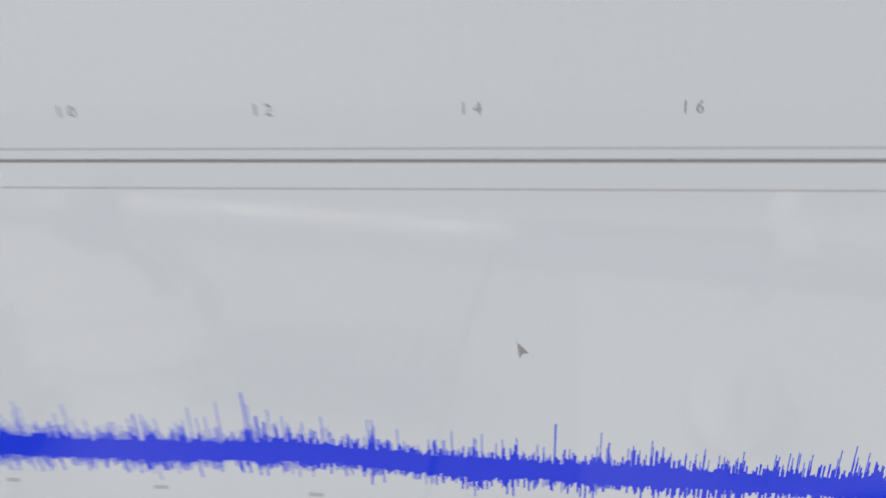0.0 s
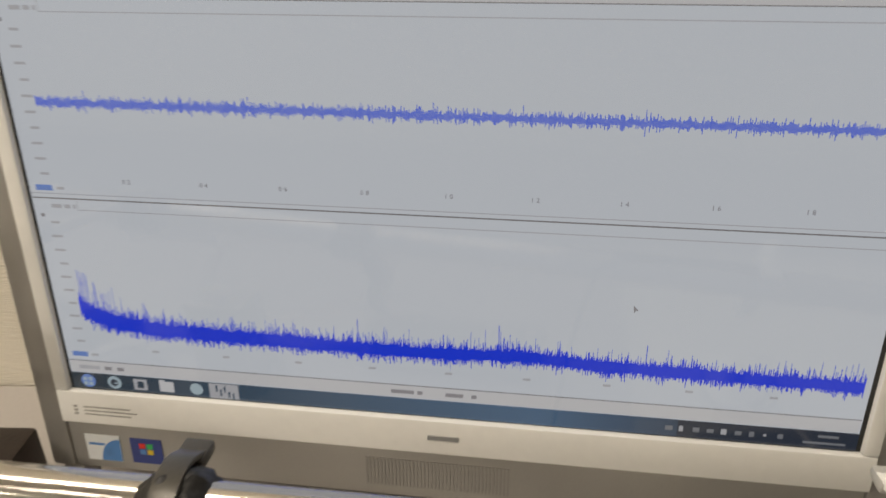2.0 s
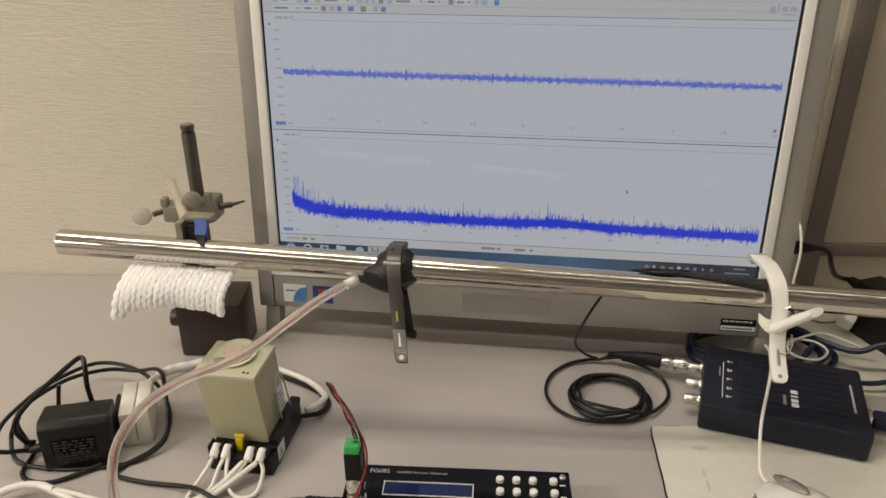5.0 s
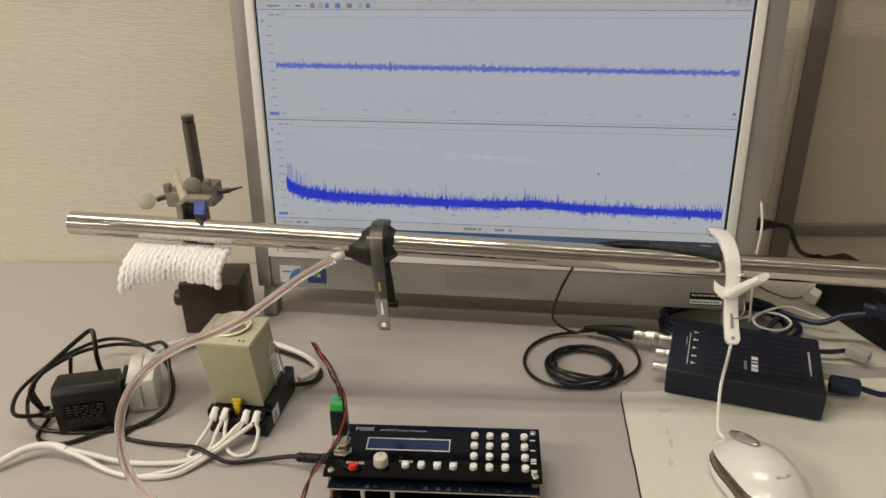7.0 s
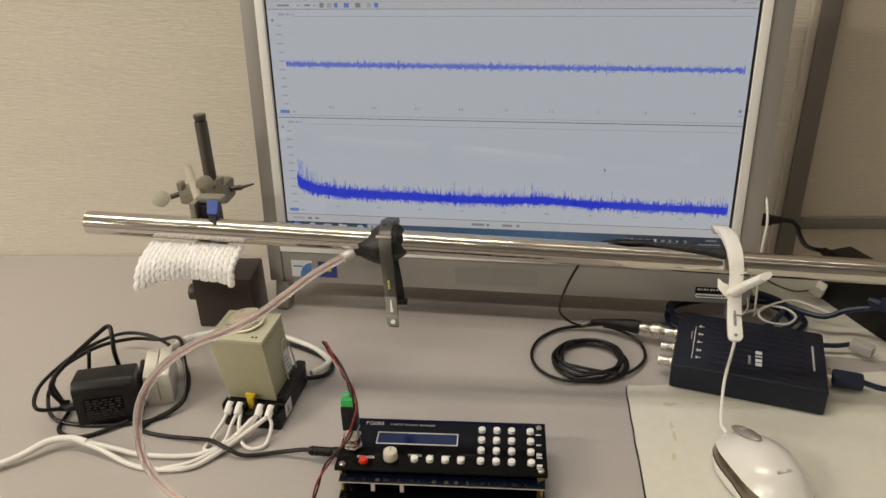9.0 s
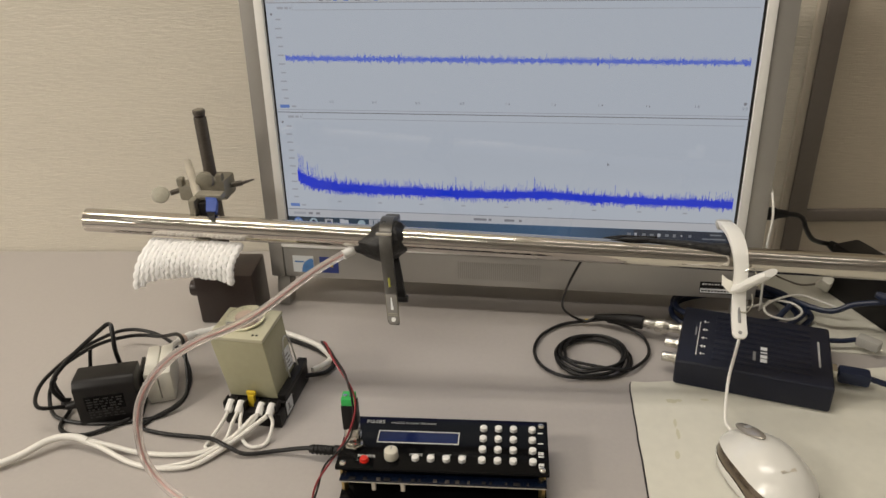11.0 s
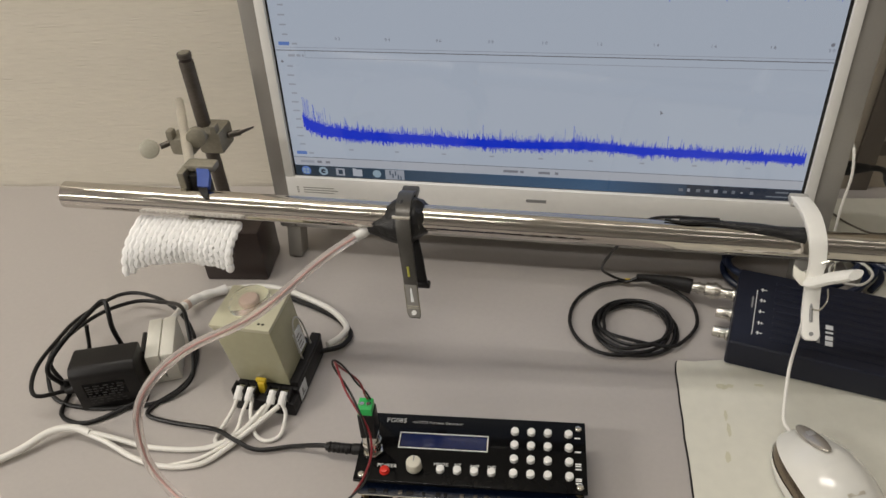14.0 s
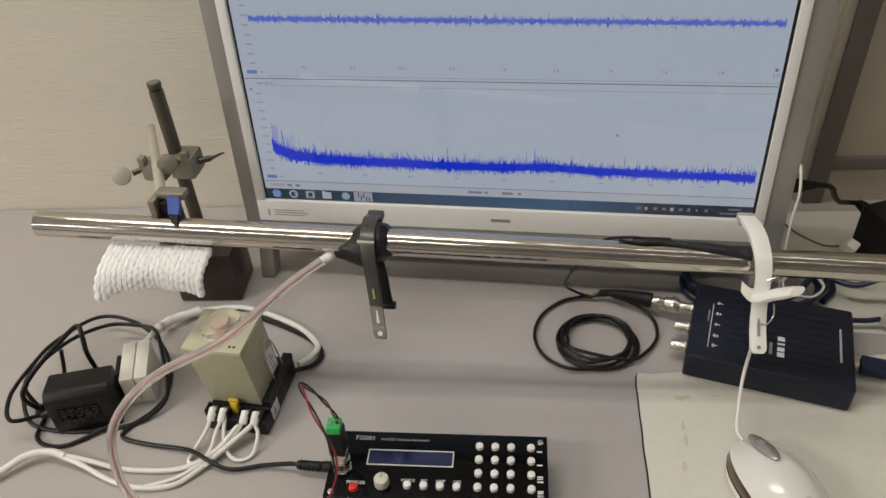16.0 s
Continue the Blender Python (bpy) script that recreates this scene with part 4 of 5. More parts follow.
CX = -0.082
cp = rp(CX)
wad = thing("tape_wad", "lumpy black tape wrapped round the pipe and hose end", "tape", cp)
bm = bmesh.new()
bmesh.ops.create_uvsphere(bm, u_segments=28, v_segments=18, radius=1)
for v in bm.verts:
    q = v.co.copy()
    n_ = noise.noise(q * 2.3) * 0.16 + noise.noise(q * 6.0) * 0.07
    left = max(0.0, -q.x)
    v.co = Vector((q.x * (0.019 + 0.013 * left), q.y * 0.0165 * (1 - 0.35 * left ** 2) - 0.004 * left, q.z * 0.0175 * (1 - 0.45 * left ** 2) - 0.004 * left)) * (1 + n_)
bm.transform(Matrix.Translation(cp + Vector((-0.003, -0.001, -0.001))))
part("tape", bm, M_TAPE, wad)

clip = thing("black_clip", "graphite grey spring clip hanging on the pipe", "clip", cp)
FR = [(-0.0855, cp.y + 0.020, cp.z + 0.0085), (-0.0850, cp.y + 0.006, cp.z + 0.0155), (-0.0835, cp.y - 0.011, cp.z + 0.0140), (-0.0820, cp.y - 0.0205, cp.z + 0.004), (-0.0800, cp.y - 0.026, cp.z - 0.012), (-0.0770, cp.y - 0.0345, cp.z - 0.030), (-0.0735, cp.y - 0.0455, cp.z - 0.0500), (-0.0722, cp.y - 0.0478, cp.z - 0.0545)]
lever = part("front_lever", bevel(ribbon(FR, [0.0108, 0.0112, 0.0108, 0.0106, 0.0102, 0.0098, 0.0100, 0.0072], 0.0026), 0.0006), M_GRAPHITE, clip)
part("lever_lip", box(-0.0918, -0.0792, cp.y + 0.013, cp.y + 0.026, cp.z + 0.0050, cp.z + 0.0105, 0.0015), M_GRAPHITE, clip)
part("back_lever", bevel(ribbon([(-0.081, cp.y - 0.004, cp.z - 0.014), (-0.077, cp.y - 0.013, cp.z - 0.028), (-0.0735, cp.y - 0.020, cp.z - 0.040), (-0.072, cp.y - 0.019, cp.z - 0.046)], [0.010, 0.011, 0.010, 0.008], 0.003), 0.0006), M_BLACK, clip)
hd = (Vector(FR[-1]) - Vector(FR[-3])).normalized()
fn = hd.cross(Vector((1, 0, 0))).normalized()
if fn.y > 0:
    fn = -fn
def on_lever(s, lift=0.0014):
    """A point on the front of the lever, s metres up from its lower end."""
    return Vector(FR[-1]) - hd * s + fn * lift
M_SPRING = mat("yellow_brass_spring", (0.62, 0.60, 0.12), 0.25, metal=0.6, var=0.1)
M_SMOKE = mat("smoky_plastic", (0.21, 0.20, 0.185), 0.25, var=0.08, scale=150)
tip_pts = [on_lever(s_, 0.0016) for s_ in (0.0010, 0.0035, 0.0120, 0.0250)]
part("see_through_end", bevel(ribbon(tip_pts, [0.0066, 0.0090, 0.0090, 0.0086], 0.0006), 0.0002), M_SMOKE, lever, "paler smoky plastic lower end")
for sx in (-1, 1):
    part("end_rim", sweep([on_lever(s_, 0.0018) + Vector((sx * 0.0046, 0, 0)) for s_ in (0.0040, 0.0120, 0.0250)], 0.0004, 6, 4), M_CAST, lever)
part("hang_hole", rod(on_lever(0.0045, 0.0010), on_lever(0.0045, 0.0023), 0.0019, seg=16), M_INK, lever, "pale hole showing the desk")
part("slot", rod(on_lever(0.0125, 0.0010), on_lever(0.0225, 0.0014), 0.0015, 0.0007, seg=10), M_STICKWHITE, lever, "pale slot showing the desk")
for s_ in (0.0078, 0.0093):
    c0 = on_lever(s_, 0.0019)
    part("ridge", rod(c0 + Vector((-0.0045, 0, 0)), c0 + Vector((0.0045, 0, 0)), 0.0004, seg=8), M_CAST, lever)
part("spring", rod(on_lever(0.0310, 0.0014), on_lever(0.0385, 0.0018), 0.0009, seg=12), M_SPRING, clip, "brass coil spring")
part("pivot", rod((-0.0765, cp.y - 0.0195, cp.z - 0.0465), (-0.0665, cp.y - 0.0195, cp.z - 0.0465), 0.0032, seg=16, cut=0.0008), M_BLACK, clip)
part("band", box(-0.0905, -0.0775, cp.y - 0.0178, cp.y - 0.0150, cp.z + 0.011, cp.z + 0.0125, 0.0004), M_GALV, clip)

# ---------------------------------------------------------------- white clip and taped probe
wp = rp(0.199)
wclip = thing("white_clip", "white plastic spring clip gripping the pipe", "clip", wp)
WF = [(0.1915, wp.y + 0.0310, wp.z + 0.0165), (0.1935, wp.y + 0.0180, wp.z + 0.0190), (0.1955, wp.y + 0.004, wp.z + 0.0185), (0.1970, wp.y - 0.012, wp.z + 0.0130), (0.1985, wp.y - 0.0190, wp.z + 0.000), (0.1985, wp.y - 0.0230, wp.z - 0.014), (0.1980, wp.y - 0.0350, wp.z - 0.030), (0.1980, wp.y - 0.0480, wp.z - 0.0400), (0.1980, wp.y - 0.0510, wp.z - 0.0425)]
wlever = part("front_lever", bevel(ribbon(WF, [0.0118, 0.0122, 0.0120, 0.0115, 0.0104, 0.0100, 0.0108, 0.0112, 0.0065], 0.0040), 0.0012), M_CLIPWHITE, wclip)
part("tip_pad", box(0.1850, 0.1985, wp.y + 0.0240, wp.y + 0.0360, wp.z + 0.0130, wp.z + 0.0186, 0.0025), M_PLUG, wclip, "translucent rubber tip")
HL = [(0.1955, wp.y - 0.0235, wp.z - 0.0140), (0.1990, wp.y - 0.0275, wp.z - 0.0105), (0.2040, wp.y - 0.0330, wp.z - 0.0020), (0.2100, wp.y - 0.0420, wp.z + 0.0085), (0.2125, wp.y - 0.0480, wp.z + 0.0150)]
part("rear_lever", sweep(HL, 0.0064, 14, 6, flat=0.5, taper=lambda t: 0.75 + 0.45 * math.sin(math.pi * (0.15 + 0.75 * t))), M_CLIPWHITE, wclip)
part("rear_jaw", bevel(ribbon([(0.186, wp.y - 0.016, wp.z - 0.0105), (0.192, wp.y - 0.020, wp.z - 0.0145), (0.2005, wp.y - 0.0185, wp.z - 0.0165)], [0.008, 0.010, 0.010], 0.003, across=(0, 0.5, 0.85)), 0.0008), M_CREAM, wclip)
whd = (Vector(WF[-1]) - Vector(WF[-3])).normalized()
wfn = whd.cross(Vector((1, 0, 0))).normalized()
if wfn.y > 0:
    wfn = -wfn
q0 = Vector(WF[-1]) - whd * 0.0042
part("hang_hole", rod(q0 + wfn * 0.0017, q0 + wfn * 0.0025, 0.0014, seg=14), M_GREYINK, wlever, "small dark hole")
part("slot", rod(q0 - whd * 0.008 + wfn * 0.0018, q0 - whd * 0.021 + wfn * 0.0018, 0.0011, seg=10), M_GREYINK, wlever, "dark slot")
part("spring_wire", sweep([(0.2005, wp.y - 0.0215, wp.z + 0.0010), (0.2065, wp.y - 0.0205, wp.z + 0.0030), (0.2105, wp.y - 0.0170, wp.z - 0.0030), (0.2110, wp.y - 0.0180, wp.z - 0.0100)], 0.0006, 8), M_NICKEL, wclip, "thin metal spring wire")
part("spring_wire", sweep([(0.2075, wp.y - 0.0270, wp.z - 0.0160), (0.2080, wp.y - 0.0310, wp.z - 0.0230), (0.2035, wp.y - 0.0360, wp.z - 0.0275), (0.1980, wp.y - 0.0365, wp.z - 0.0270)], 0.0006, 8), M_NICKEL, wclip, "thin metal spring wire")

probe = thing("contact_microphone", "black taped sensor cable lying along the pipe", "sensor", rp(0.15))
def on_pipe(x, dy=0.0, dz=0.0):
    return rp(x) + Vector((0, dy, dz))
part("taped_sensor", sweep([on_pipe(0.108, 0.004, 0.0100), on_pipe(0.130, 0.003, 0.0106), on_pipe(0.155, 0.001, 0.0100), on_pipe(0.175, -0.001, 0.0092), on_pipe(0.191, -0.002, 0.0085)], 0.0062, 16, flat=0.75, taper=lambda t: 0.30 + 0.75 * t + 0.05 * math.sin(14 * t)), M_TAPE, probe, "black tape over the sensor")
part("lead", sweep([on_pipe(0.135, 0.005, 0.0125), on_pipe(0.118, 0.006, 0.0115), on_pipe(0.105, 0.008, 0.0100), on_pipe(0.088, 0.016, 0.0000), (0.076, -0.105, 0.115), (0.066, -0.080, 0.075), (0.062, -0.050, 0.035), (0.070, -0.034, 0.014), (0.085, -0.031, 0.006), (0.104, -0.031, 0.008)], 0.0012, 8), M_CABLE, probe)
part("lead", sweep([on_pipe(0.135, 0.003, 0.0118), on_pipe(0.115, 0.0, 0.0112), on_pipe(0.098, 0.003, 0.0110)], 0.0010, 8), M_CABLE, probe)

# ---------------------------------------------------------------- usb oscilloscope
scope = thing("usb_oscilloscope", "navy plastic USB oscilloscope box lying on the mat", "oscilloscope", (0.2385, -0.0875, 0.0), -12)
PM = pose(0.2385, -0.0875, 0.0026, 0, 0, -12.2)
part("shell", box(-0.0665, 0.0630, -0.0500, 0.0455, 0.0004, 0.0265, 0.0035, PM, 3), M_NAVY, scope)
for sx in (-1, 1):
    for sy in (-1, 1):
        c0 = PM @ Vector((sx * 0.052, sy * 0.037, 0.0))
        part("rubber_foot", rod(c0 + Vector((0, 0, -0.0001)), c0 + Vector((0, 0, 0.0005)), 0.004, seg=12), M_BLACK, scope)
for i in range(9):
    y = -0.037 + i * 0.0088
    part("rib", box(-0.036, 0.046, y - 0.0022, y + 0.0022, 0.0263, 0.0271, 0.0004, PM), M_NAVY, scope)
SMk = PM @ pose(-0.052, 0, 0.0267)
part("marking_line", box(0.0015, 0.0021, -0.036, 0.019, -0.0001, 0.0001, 0, SMk), M_INK, scope)
for i, y in enumerate((0.021, 0.007, -0.007, -0.021, -0.033)):
    bm = box(0.0045, 0.0093, y - 0.0004, y + 0.0004, -0.0001, 0.0001, 0, SMk)
    add(bm, box(0.0055, 0.0063, y - 0.0022, y + 0.0022, -0.0001, 0.00012, 0, SMk))
    if i % 2:
        add(bm, box(0.0079, 0.0085, y - 0.0016, y + 0.0016, -0.0001, 0.00012, 0, SMk))
    part("port_symbol", bm, M_INK, scope)
part("fine_print", box(-0.0015, -0.0003, -0.004, 0.010, -0.0001, 0.0001, 0, SMk), M_GREYINK, scope)
LG = PM @ pose(0.0065, -0.021, 0.0273)
for i, w in enumerate((0.0050, 0.0022, 0.0046, 0.0052)):
    y = 0.0115 - i * 0.0063
    part("logo_block", box(-0.0028, 0.0028, y - w / 2, y + w / 2, -0.0001, 0.0001, 0, LG), M_STICKWHITE, scope, "plain pale logo block")
part("logo_bar", box(-0.0090, -0.0066, -0.0090, 0.0050, -0.0001, 0.0001, 0, LG), M_GREYINK, scope)
part("series_print", box(0.0515, 0.0532, -0.022, 0.018, 0.0265, 0.0267, 0, PM), M_DIMINK, scope, "plain pale print line")
for y in (0.023, -0.003, -0.027):
    sock = part("bnc_socket", add(rod(PM @ Vector((-0.0660, y, 0.0125)), PM @ Vector((-0.0795, y, 0.0125)), 0.0046, seg=20, cut=0.0006), rod(PM @ Vector((-0.0660, y, 0.0125)), PM @ Vector((-0.0690, y, 0.0125)), 0.0060, seg=20, cut=0.0005)), M_NICKEL, scope, "nickel BNC socket")
    part("bnc_pin", rod(PM @ Vector((-0.0740, y - 0.0062, 0.0125)), PM @ Vector((-0.0740, y + 0.0062, 0.0125)), 0.0010, seg=8), M_NICKEL, sock)

lead = thing("bnc_cable", "coiled black coaxial cable with a BNC plug", "cable", (0.092, -0.09, 0))
L0 = lambda d, dz=0.0125: PM @ Vector((-0.0665 - d, 0.023 + 0.10 * max(0, d - 0.04), dz))
part("bnc_plug", add(add(rod(L0(0.0125), L0(0.0255), 0.0066, seg=20, cut=0.0008), rod(L0(0.0160), L0(0.0195), 0.0080, seg=12, cut=0.0006)), rod(L0(0.0255), L0(0.0380), 0.0045, seg=16, cut=0.0006)), M_NICKEL, lead, "bright nickel BNC plug")
part("plug_ring", rod(L0(0.0300), L0(0.0325), 0.0056, seg=16, cut=0.0004), M_NICKEL, lead)
part("boot", sweep([L0(0.0370), L0(0.0450), L0(0.0580, 0.0115), L0(0.0740, 0.009), L0(0.0860, 0.007)], 0.0068, 14, taper=lambda t: 1.0 - 0.68 * max(0, t - 0.25) / 0.75), M_BLACK, lead, "black rubber strain boot")
wires = [L0(0.0840, 0.007), (0.0880, -0.0320, 0.006), (0.0790, -0.0310, 0.004), (0.0600, -0.0380, 0.003), (0.0420, -0.0590, 0.003), (0.0370, -0.0870, 0.003), (0.0470, -0.1110, 0.003), (0.0690, -0.1245, 0.004)]
TURNS = 5
crng = random.Random(3)
for k in range(TURNS * 12 - 1):
    an = radians(-80 + 30 * k)
    rad = 1.0 + 0.10 * math.sin(k * 0.63) + crng.uniform(-0.02, 0.02) - 0.030 * (k // 12)
    wires.append((0.0925 + 0.0335 * rad * math.cos(an), -0.0895 + 0.0315 * rad * math.sin(an), 0.0025 + 0.0022 * (k // 12) * 0.6 + crng.uniform(0, 0.0008)))
wires += [(0.1180, -0.1130, 0.0075), (0.1350, -0.0990, 0.004), (0.1460, -0.0780, 0.003), (0.1440, -0.0560, 0.004), (0.1330, -0.0440, 0.006), (0.1200, -0.0370, 0.008), (0.1080, -0.0330, 0.008)]
part("cable", sweep(wires, 0.0016, 8, 5), M_CABLE, lead)
part("marker_sleeve", sweep([(0.0895, -0.0300, 0.0055), (0.0865, -0.0302, 0.0050), (0.0835, -0.0305, 0.0046)], 0.0022, 10), M_YELLOW, lead, "yellow marker sleeve")

usb = thing("usb_cable", "dark blue USB cable plugged into the oscilloscope", "cable", (0.32, -0.1, 0))
part("usb_plug", box(0.0630, 0.0690, -0.0090, 0.0030, 0.0060, 0.0165, 0.0006, PM), M_NICKEL, usb)
part("usb_grip", box(0.0700, 0.0960, -0.0100, 0.0040, 0.0050, 0.0170, 0.003, PM), M_BLUECABLE, usb, "moulded blue plug grip")
part("cable", sweep([PM @ Vector((0.095, -0.003, 0.011)), PM @ Vector((0.115, -0.002, 0.008)), (0.372, -0.094, 0.006), (0.42, -0.080, 0.005), (0.50, -0.055, 0.005)], 0.0026, 10), M_BLUECABLE, usb)

coil = thing("network_cable", "dark blue network cable coiled behind the oscilloscope", "cable", (0.243, 0.0, 0))
pts = []
for k in range(40):
    an = radians(-30 + 30 * k)
    rr = 1 + 0.09 * math.sin(k * 0.83) - 0.07 * (k // 12)
    pts.append((0.240 + 0.068 * rr * math.cos(an), 0.0015 + 0.040 * rr * math.sin(an), 0.004 + 0.0048 * (k // 12) + 0.002 * math.sin(k * 0.7) ** 2))
pts += [(0.318, -0.010, 0.020), (0.345, -0.012, 0.030), (0.372, -0.022, 0.041)]
part("cable", sweep(pts, 0.0029, 10, 5), M_BLUECABLE, coil)
NM = pose(0.3785, -0.031, 0.0440, 0, 10, -25)
part("connector", add(box(-0.014, 0.014, -0.006, 0.006, -0.005, 0.006, 0.0015, NM), rod(NM @ Vector((-0.014, 0, 0)), NM @ Vector((-0.024, 0, 0)), 0.0045, 0.003)), M_BLUECABLE, coil, "blue moulded connector")
part("tail", sweep([NM @ Vector((0.014, 0, 0)), (0.42, -0.045, 0.03), (0.46, -0.065, 0.008), (0.52, -0.08, 0.004)], 0.0026, 8), M_BLUECABLE, coil)

short = thing("patch_lead", "short dark lead with a pale plastic plug", "cable", (0.33, -0.06, 0))
part("lead", sweep([PM @ Vector((0.055, 0.0455, 0.010)), (0.312, -0.048, 0.010), (0.328, -0.047, 0.010), (0.340, -0.045, 0.011)], 0.0024, 8), M_BLUECABLE, short)
part("plug", box(-0.011, 0.010, -0.0055, 0.0055, 0.004, 0.014, 0.002, pose(0.3505, -0.050, 0.002, 0, 0, -40)), M_PLUG, short, "pale translucent plug")

brick = thing("power_brick", "black laptop power brick lying on the desk", "power brick", (0.3925, 0.031, 0), -64)
KM = pose(0.3810, 0.0180, 0, 0, 0, -64.6)
part("case", box(-0.060, 0.070, -0.016, 0.016, 0.0, 0.058, 0.004, KM, 3), M_BLACK, brick)
part("relief", rod(KM @ Vector((-0.060, -0.004, 0.046)), KM @ Vector((-0.074, -0.007, 0.049)), 0.0070, 0.0040, cut=0.0008), M_BLACK, brick)
jack = thing("power_lead", "black power lead with jack in the monitor side", "cable", (0.27, 0.0, 0.11))
part("jack", rod((0.2500, 0.0005, 0.1187), (0.2600, 0.0022, 0.1183), 0.0062, seg=16, cut=0.001), M_BLACK, jack)
part("jack_grip", rod((0.2600, 0.0022, 0.1183), (0.2720, 0.0050, 0.1172), 0.0050, 0.0034, seg=16, cut=0.0006), M_BLACK, jack)
part("lead", sweep([(0.2715, 0.0050, 0.1172), (0.2830, 0.0095, 0.1140), (0.2905, 0.0145, 0.1070), (0.2970, 0.0250, 0.0940), (0.3140, 0.0520, 0.0690), (0.3300, 0.0730, 0.0545), KM @ Vector((-0.073, -0.0070, 0.0488))], 0.0025, 10), M_CABLE, jack)

thin = thing("thin_white_cord", "thin white cord hanging beside the monitor", "cable", (0.25, -0.02, 0.0))
part("cord", sweep([(0.2506, 0.0010, 0.1460), (0.2510, -0.0100, 0.1420), (0.2525, -0.0180, 0.1230), (0.2515, -0.0200, 0.0960), (0.2530, -0.0190, 0.0740), (0.2560, -0.0140, 0.0440), (0.2585, -0.010, 0.020), (0.2600, -0.004, 0.014), (0.2720, 0.004, 0.020), (0.2900, -0.002, 0.022), (0.2960, -0.018, 0.022), (0.2820, -0.033, 0.022), (0.2640, -0.028, 0.022), (0.2620, -0.012, 0.022), (0.2780, 0.002, 0.024), (0.3000, 0.012, 0.024), (0.3180, 0.010, 0.020), (0.345, 0.004, 0.012)], 0.0012, 8), M_WHITECABLE, thin)
brown = thing("thin_brown_cord", "thin brown-grey cord with a pale plug on the desk", "cable", (0.3, 0.08, 0.0))
part("cord", sweep([(0.262, 0.105, 0.030), (0.280, 0.100, 0.012), (0.300, 0.088, 0.002), (0.318, 0.072, 0.0022), (0.329, 0.060, 0.0100), (0.333, 0.056, 0.0150)], 0.0011, 8), mat("brown_cord", (0.16, 0.14, 0.11), 0.5), brown)
bm = box(-0.0075, 0.0075, -0.0050, 0.0050, -0.0110, 0.0110, 0.003)
for v in bm.verts:
    if v.co.z > 0:
        v.co.x *= 0.75
bm.transform(pose(0.3365, 0.0500, 0.0180, 35, 20, -30))
part("plug", bm, M_CREAM, brown, "pale rounded plug")
# ---------------------------------------------------------------- mat and mouse
# thin cream patch over the desk here, paler than the laminate round it
sheet = thing("cream_patch", "thin cream patch on the desk under the cables behind the monitor", "paper", (0.43, 0.05, 0), -3)
part("sheet", slab([(0.305, -0.052), (0.610, -0.063), (0.620, 0.160), (0.258, 0.126)], 0.0002, 0.0008), M_PAD, sheet)
padd = thing("desk_mat", "stained cream desk mat with a dark edge", "desk mat", (0.3, -0.35, 0))
outline = [(0.1275, -0.1225), (0.1262, -0.1262), (0.1258, -0.135), (0.1268, -0.150), (0.1272, -0.166), (0.1284, -0.184), (0.1286, -0.200), (0.1303, -0.221), (0.1311, -0.240), (0.1320, -0.262), (0.1338, -0.290), (0.1370, -0.34), (0.142, -0.58), (0.60, -0.58), (0.60, -0.060), (0.36, -0.075), (0.20, -0.1100), (0.1400, -0.1225)]
part("sheet", slab(outline, 0.0012, 0.0024), M_PAD, padd)
part("backing", slab([(x - 0.0012 if x < 0.3 else x, y) for x, y in outline], 0.0001, 0.0012), M_BLACK, padd, "black rubber backing")
srng = random.Random(8)
for x, y, sx, sy in ((0.160, -0.147, 0.0062, 0.0030), (0.1665, -0.1455, 0.0030, 0.0018), (0.1600, -0.176, 0.0014, 0.006), (0.1610, -0.190, 0.0016, 0.008), (0.1575, -0.2150, 0.0020, 0.006), (0.1885, -0.142, 0.004, 0.0014)):
    ring = [(x + sx * math.cos(a_) * srng.uniform(0.7, 1.1), y + sy * math.sin(a_) * srng.uniform(0.7, 1.1)) for a_ in (2 * math.pi * k / 14 for k in range(14))]
    part("stain", slab(ring, 0.00242, 0.0025), M_STAIN, padd, "faint yellow stain")

mouse = thing("computer_mouse", "pearl white mouse with bronze trim on the mat", "mouse", (0.2235, -0.217, 0.0024), 18)
MM = pose(0.2187, -0.2335, 0.0026, 0, 0, 22)
HL_, HW_, HH_ = 0.0450, 0.0290, 0.0325


def mouse_point(an, f):
    """an: angle round the mouse (90 is the nose); f: 0 at the foot, 1 at the crown."""
    cx, sy = math.cos(an), math.sin(an)
    wide = HW_ * (1 - 0.16 * max(0, sy) ** 2 + 0.04 * max(0, -sy))
    e = 0.86
    px = wide * math.copysign(abs(cx) ** e, cx)
    py = HL_ * math.copysign(abs(sy) ** e, sy)
    r_ = (1 + 0.045 * math.sin(math.pi * min(1.0, f * 1.6))) * math.sqrt(max(0.0, 1 - f ** 2.3))
    hh = HH_ * (1 - 0.20 * max(0, sy) * r_ - 0.05 * max(0, -sy) * r_)
    return Vector((px * r_, py * r_ - 0.003 * f, 0.0015 + hh * f))


def mouse_band(lo, hi, lift, rings=8, seg=56):
    """Shell between two height curves given by angle."""
    bm = bmesh.new()
    grid = []
    for k in range(rings + 1):
        row = []
        for s in range(seg):
            an = 2 * math.pi * s / seg
            f = lo(an) + (hi(an) - lo(an)) * k / rings
            p = mouse_point(an, f)
            c = Vector((0, 0, 0.010))
            row.append(bm.verts.new(MM @ (p + (p - c).normalized() * lift)))
        grid.append(row)
    for a_, b_ in zip(grid, grid[1:]):
        for s in range(seg):
            bm.faces.new((a_[s], a_[(s + 1) % seg], b_[(s + 1) % seg], b_[s]))
    bmesh.ops.remove_doubles(bm, verts=bm.verts, dist=0.00005)
    bmesh.ops.recalc_face_normals(bm, faces=bm.faces)
    return bm


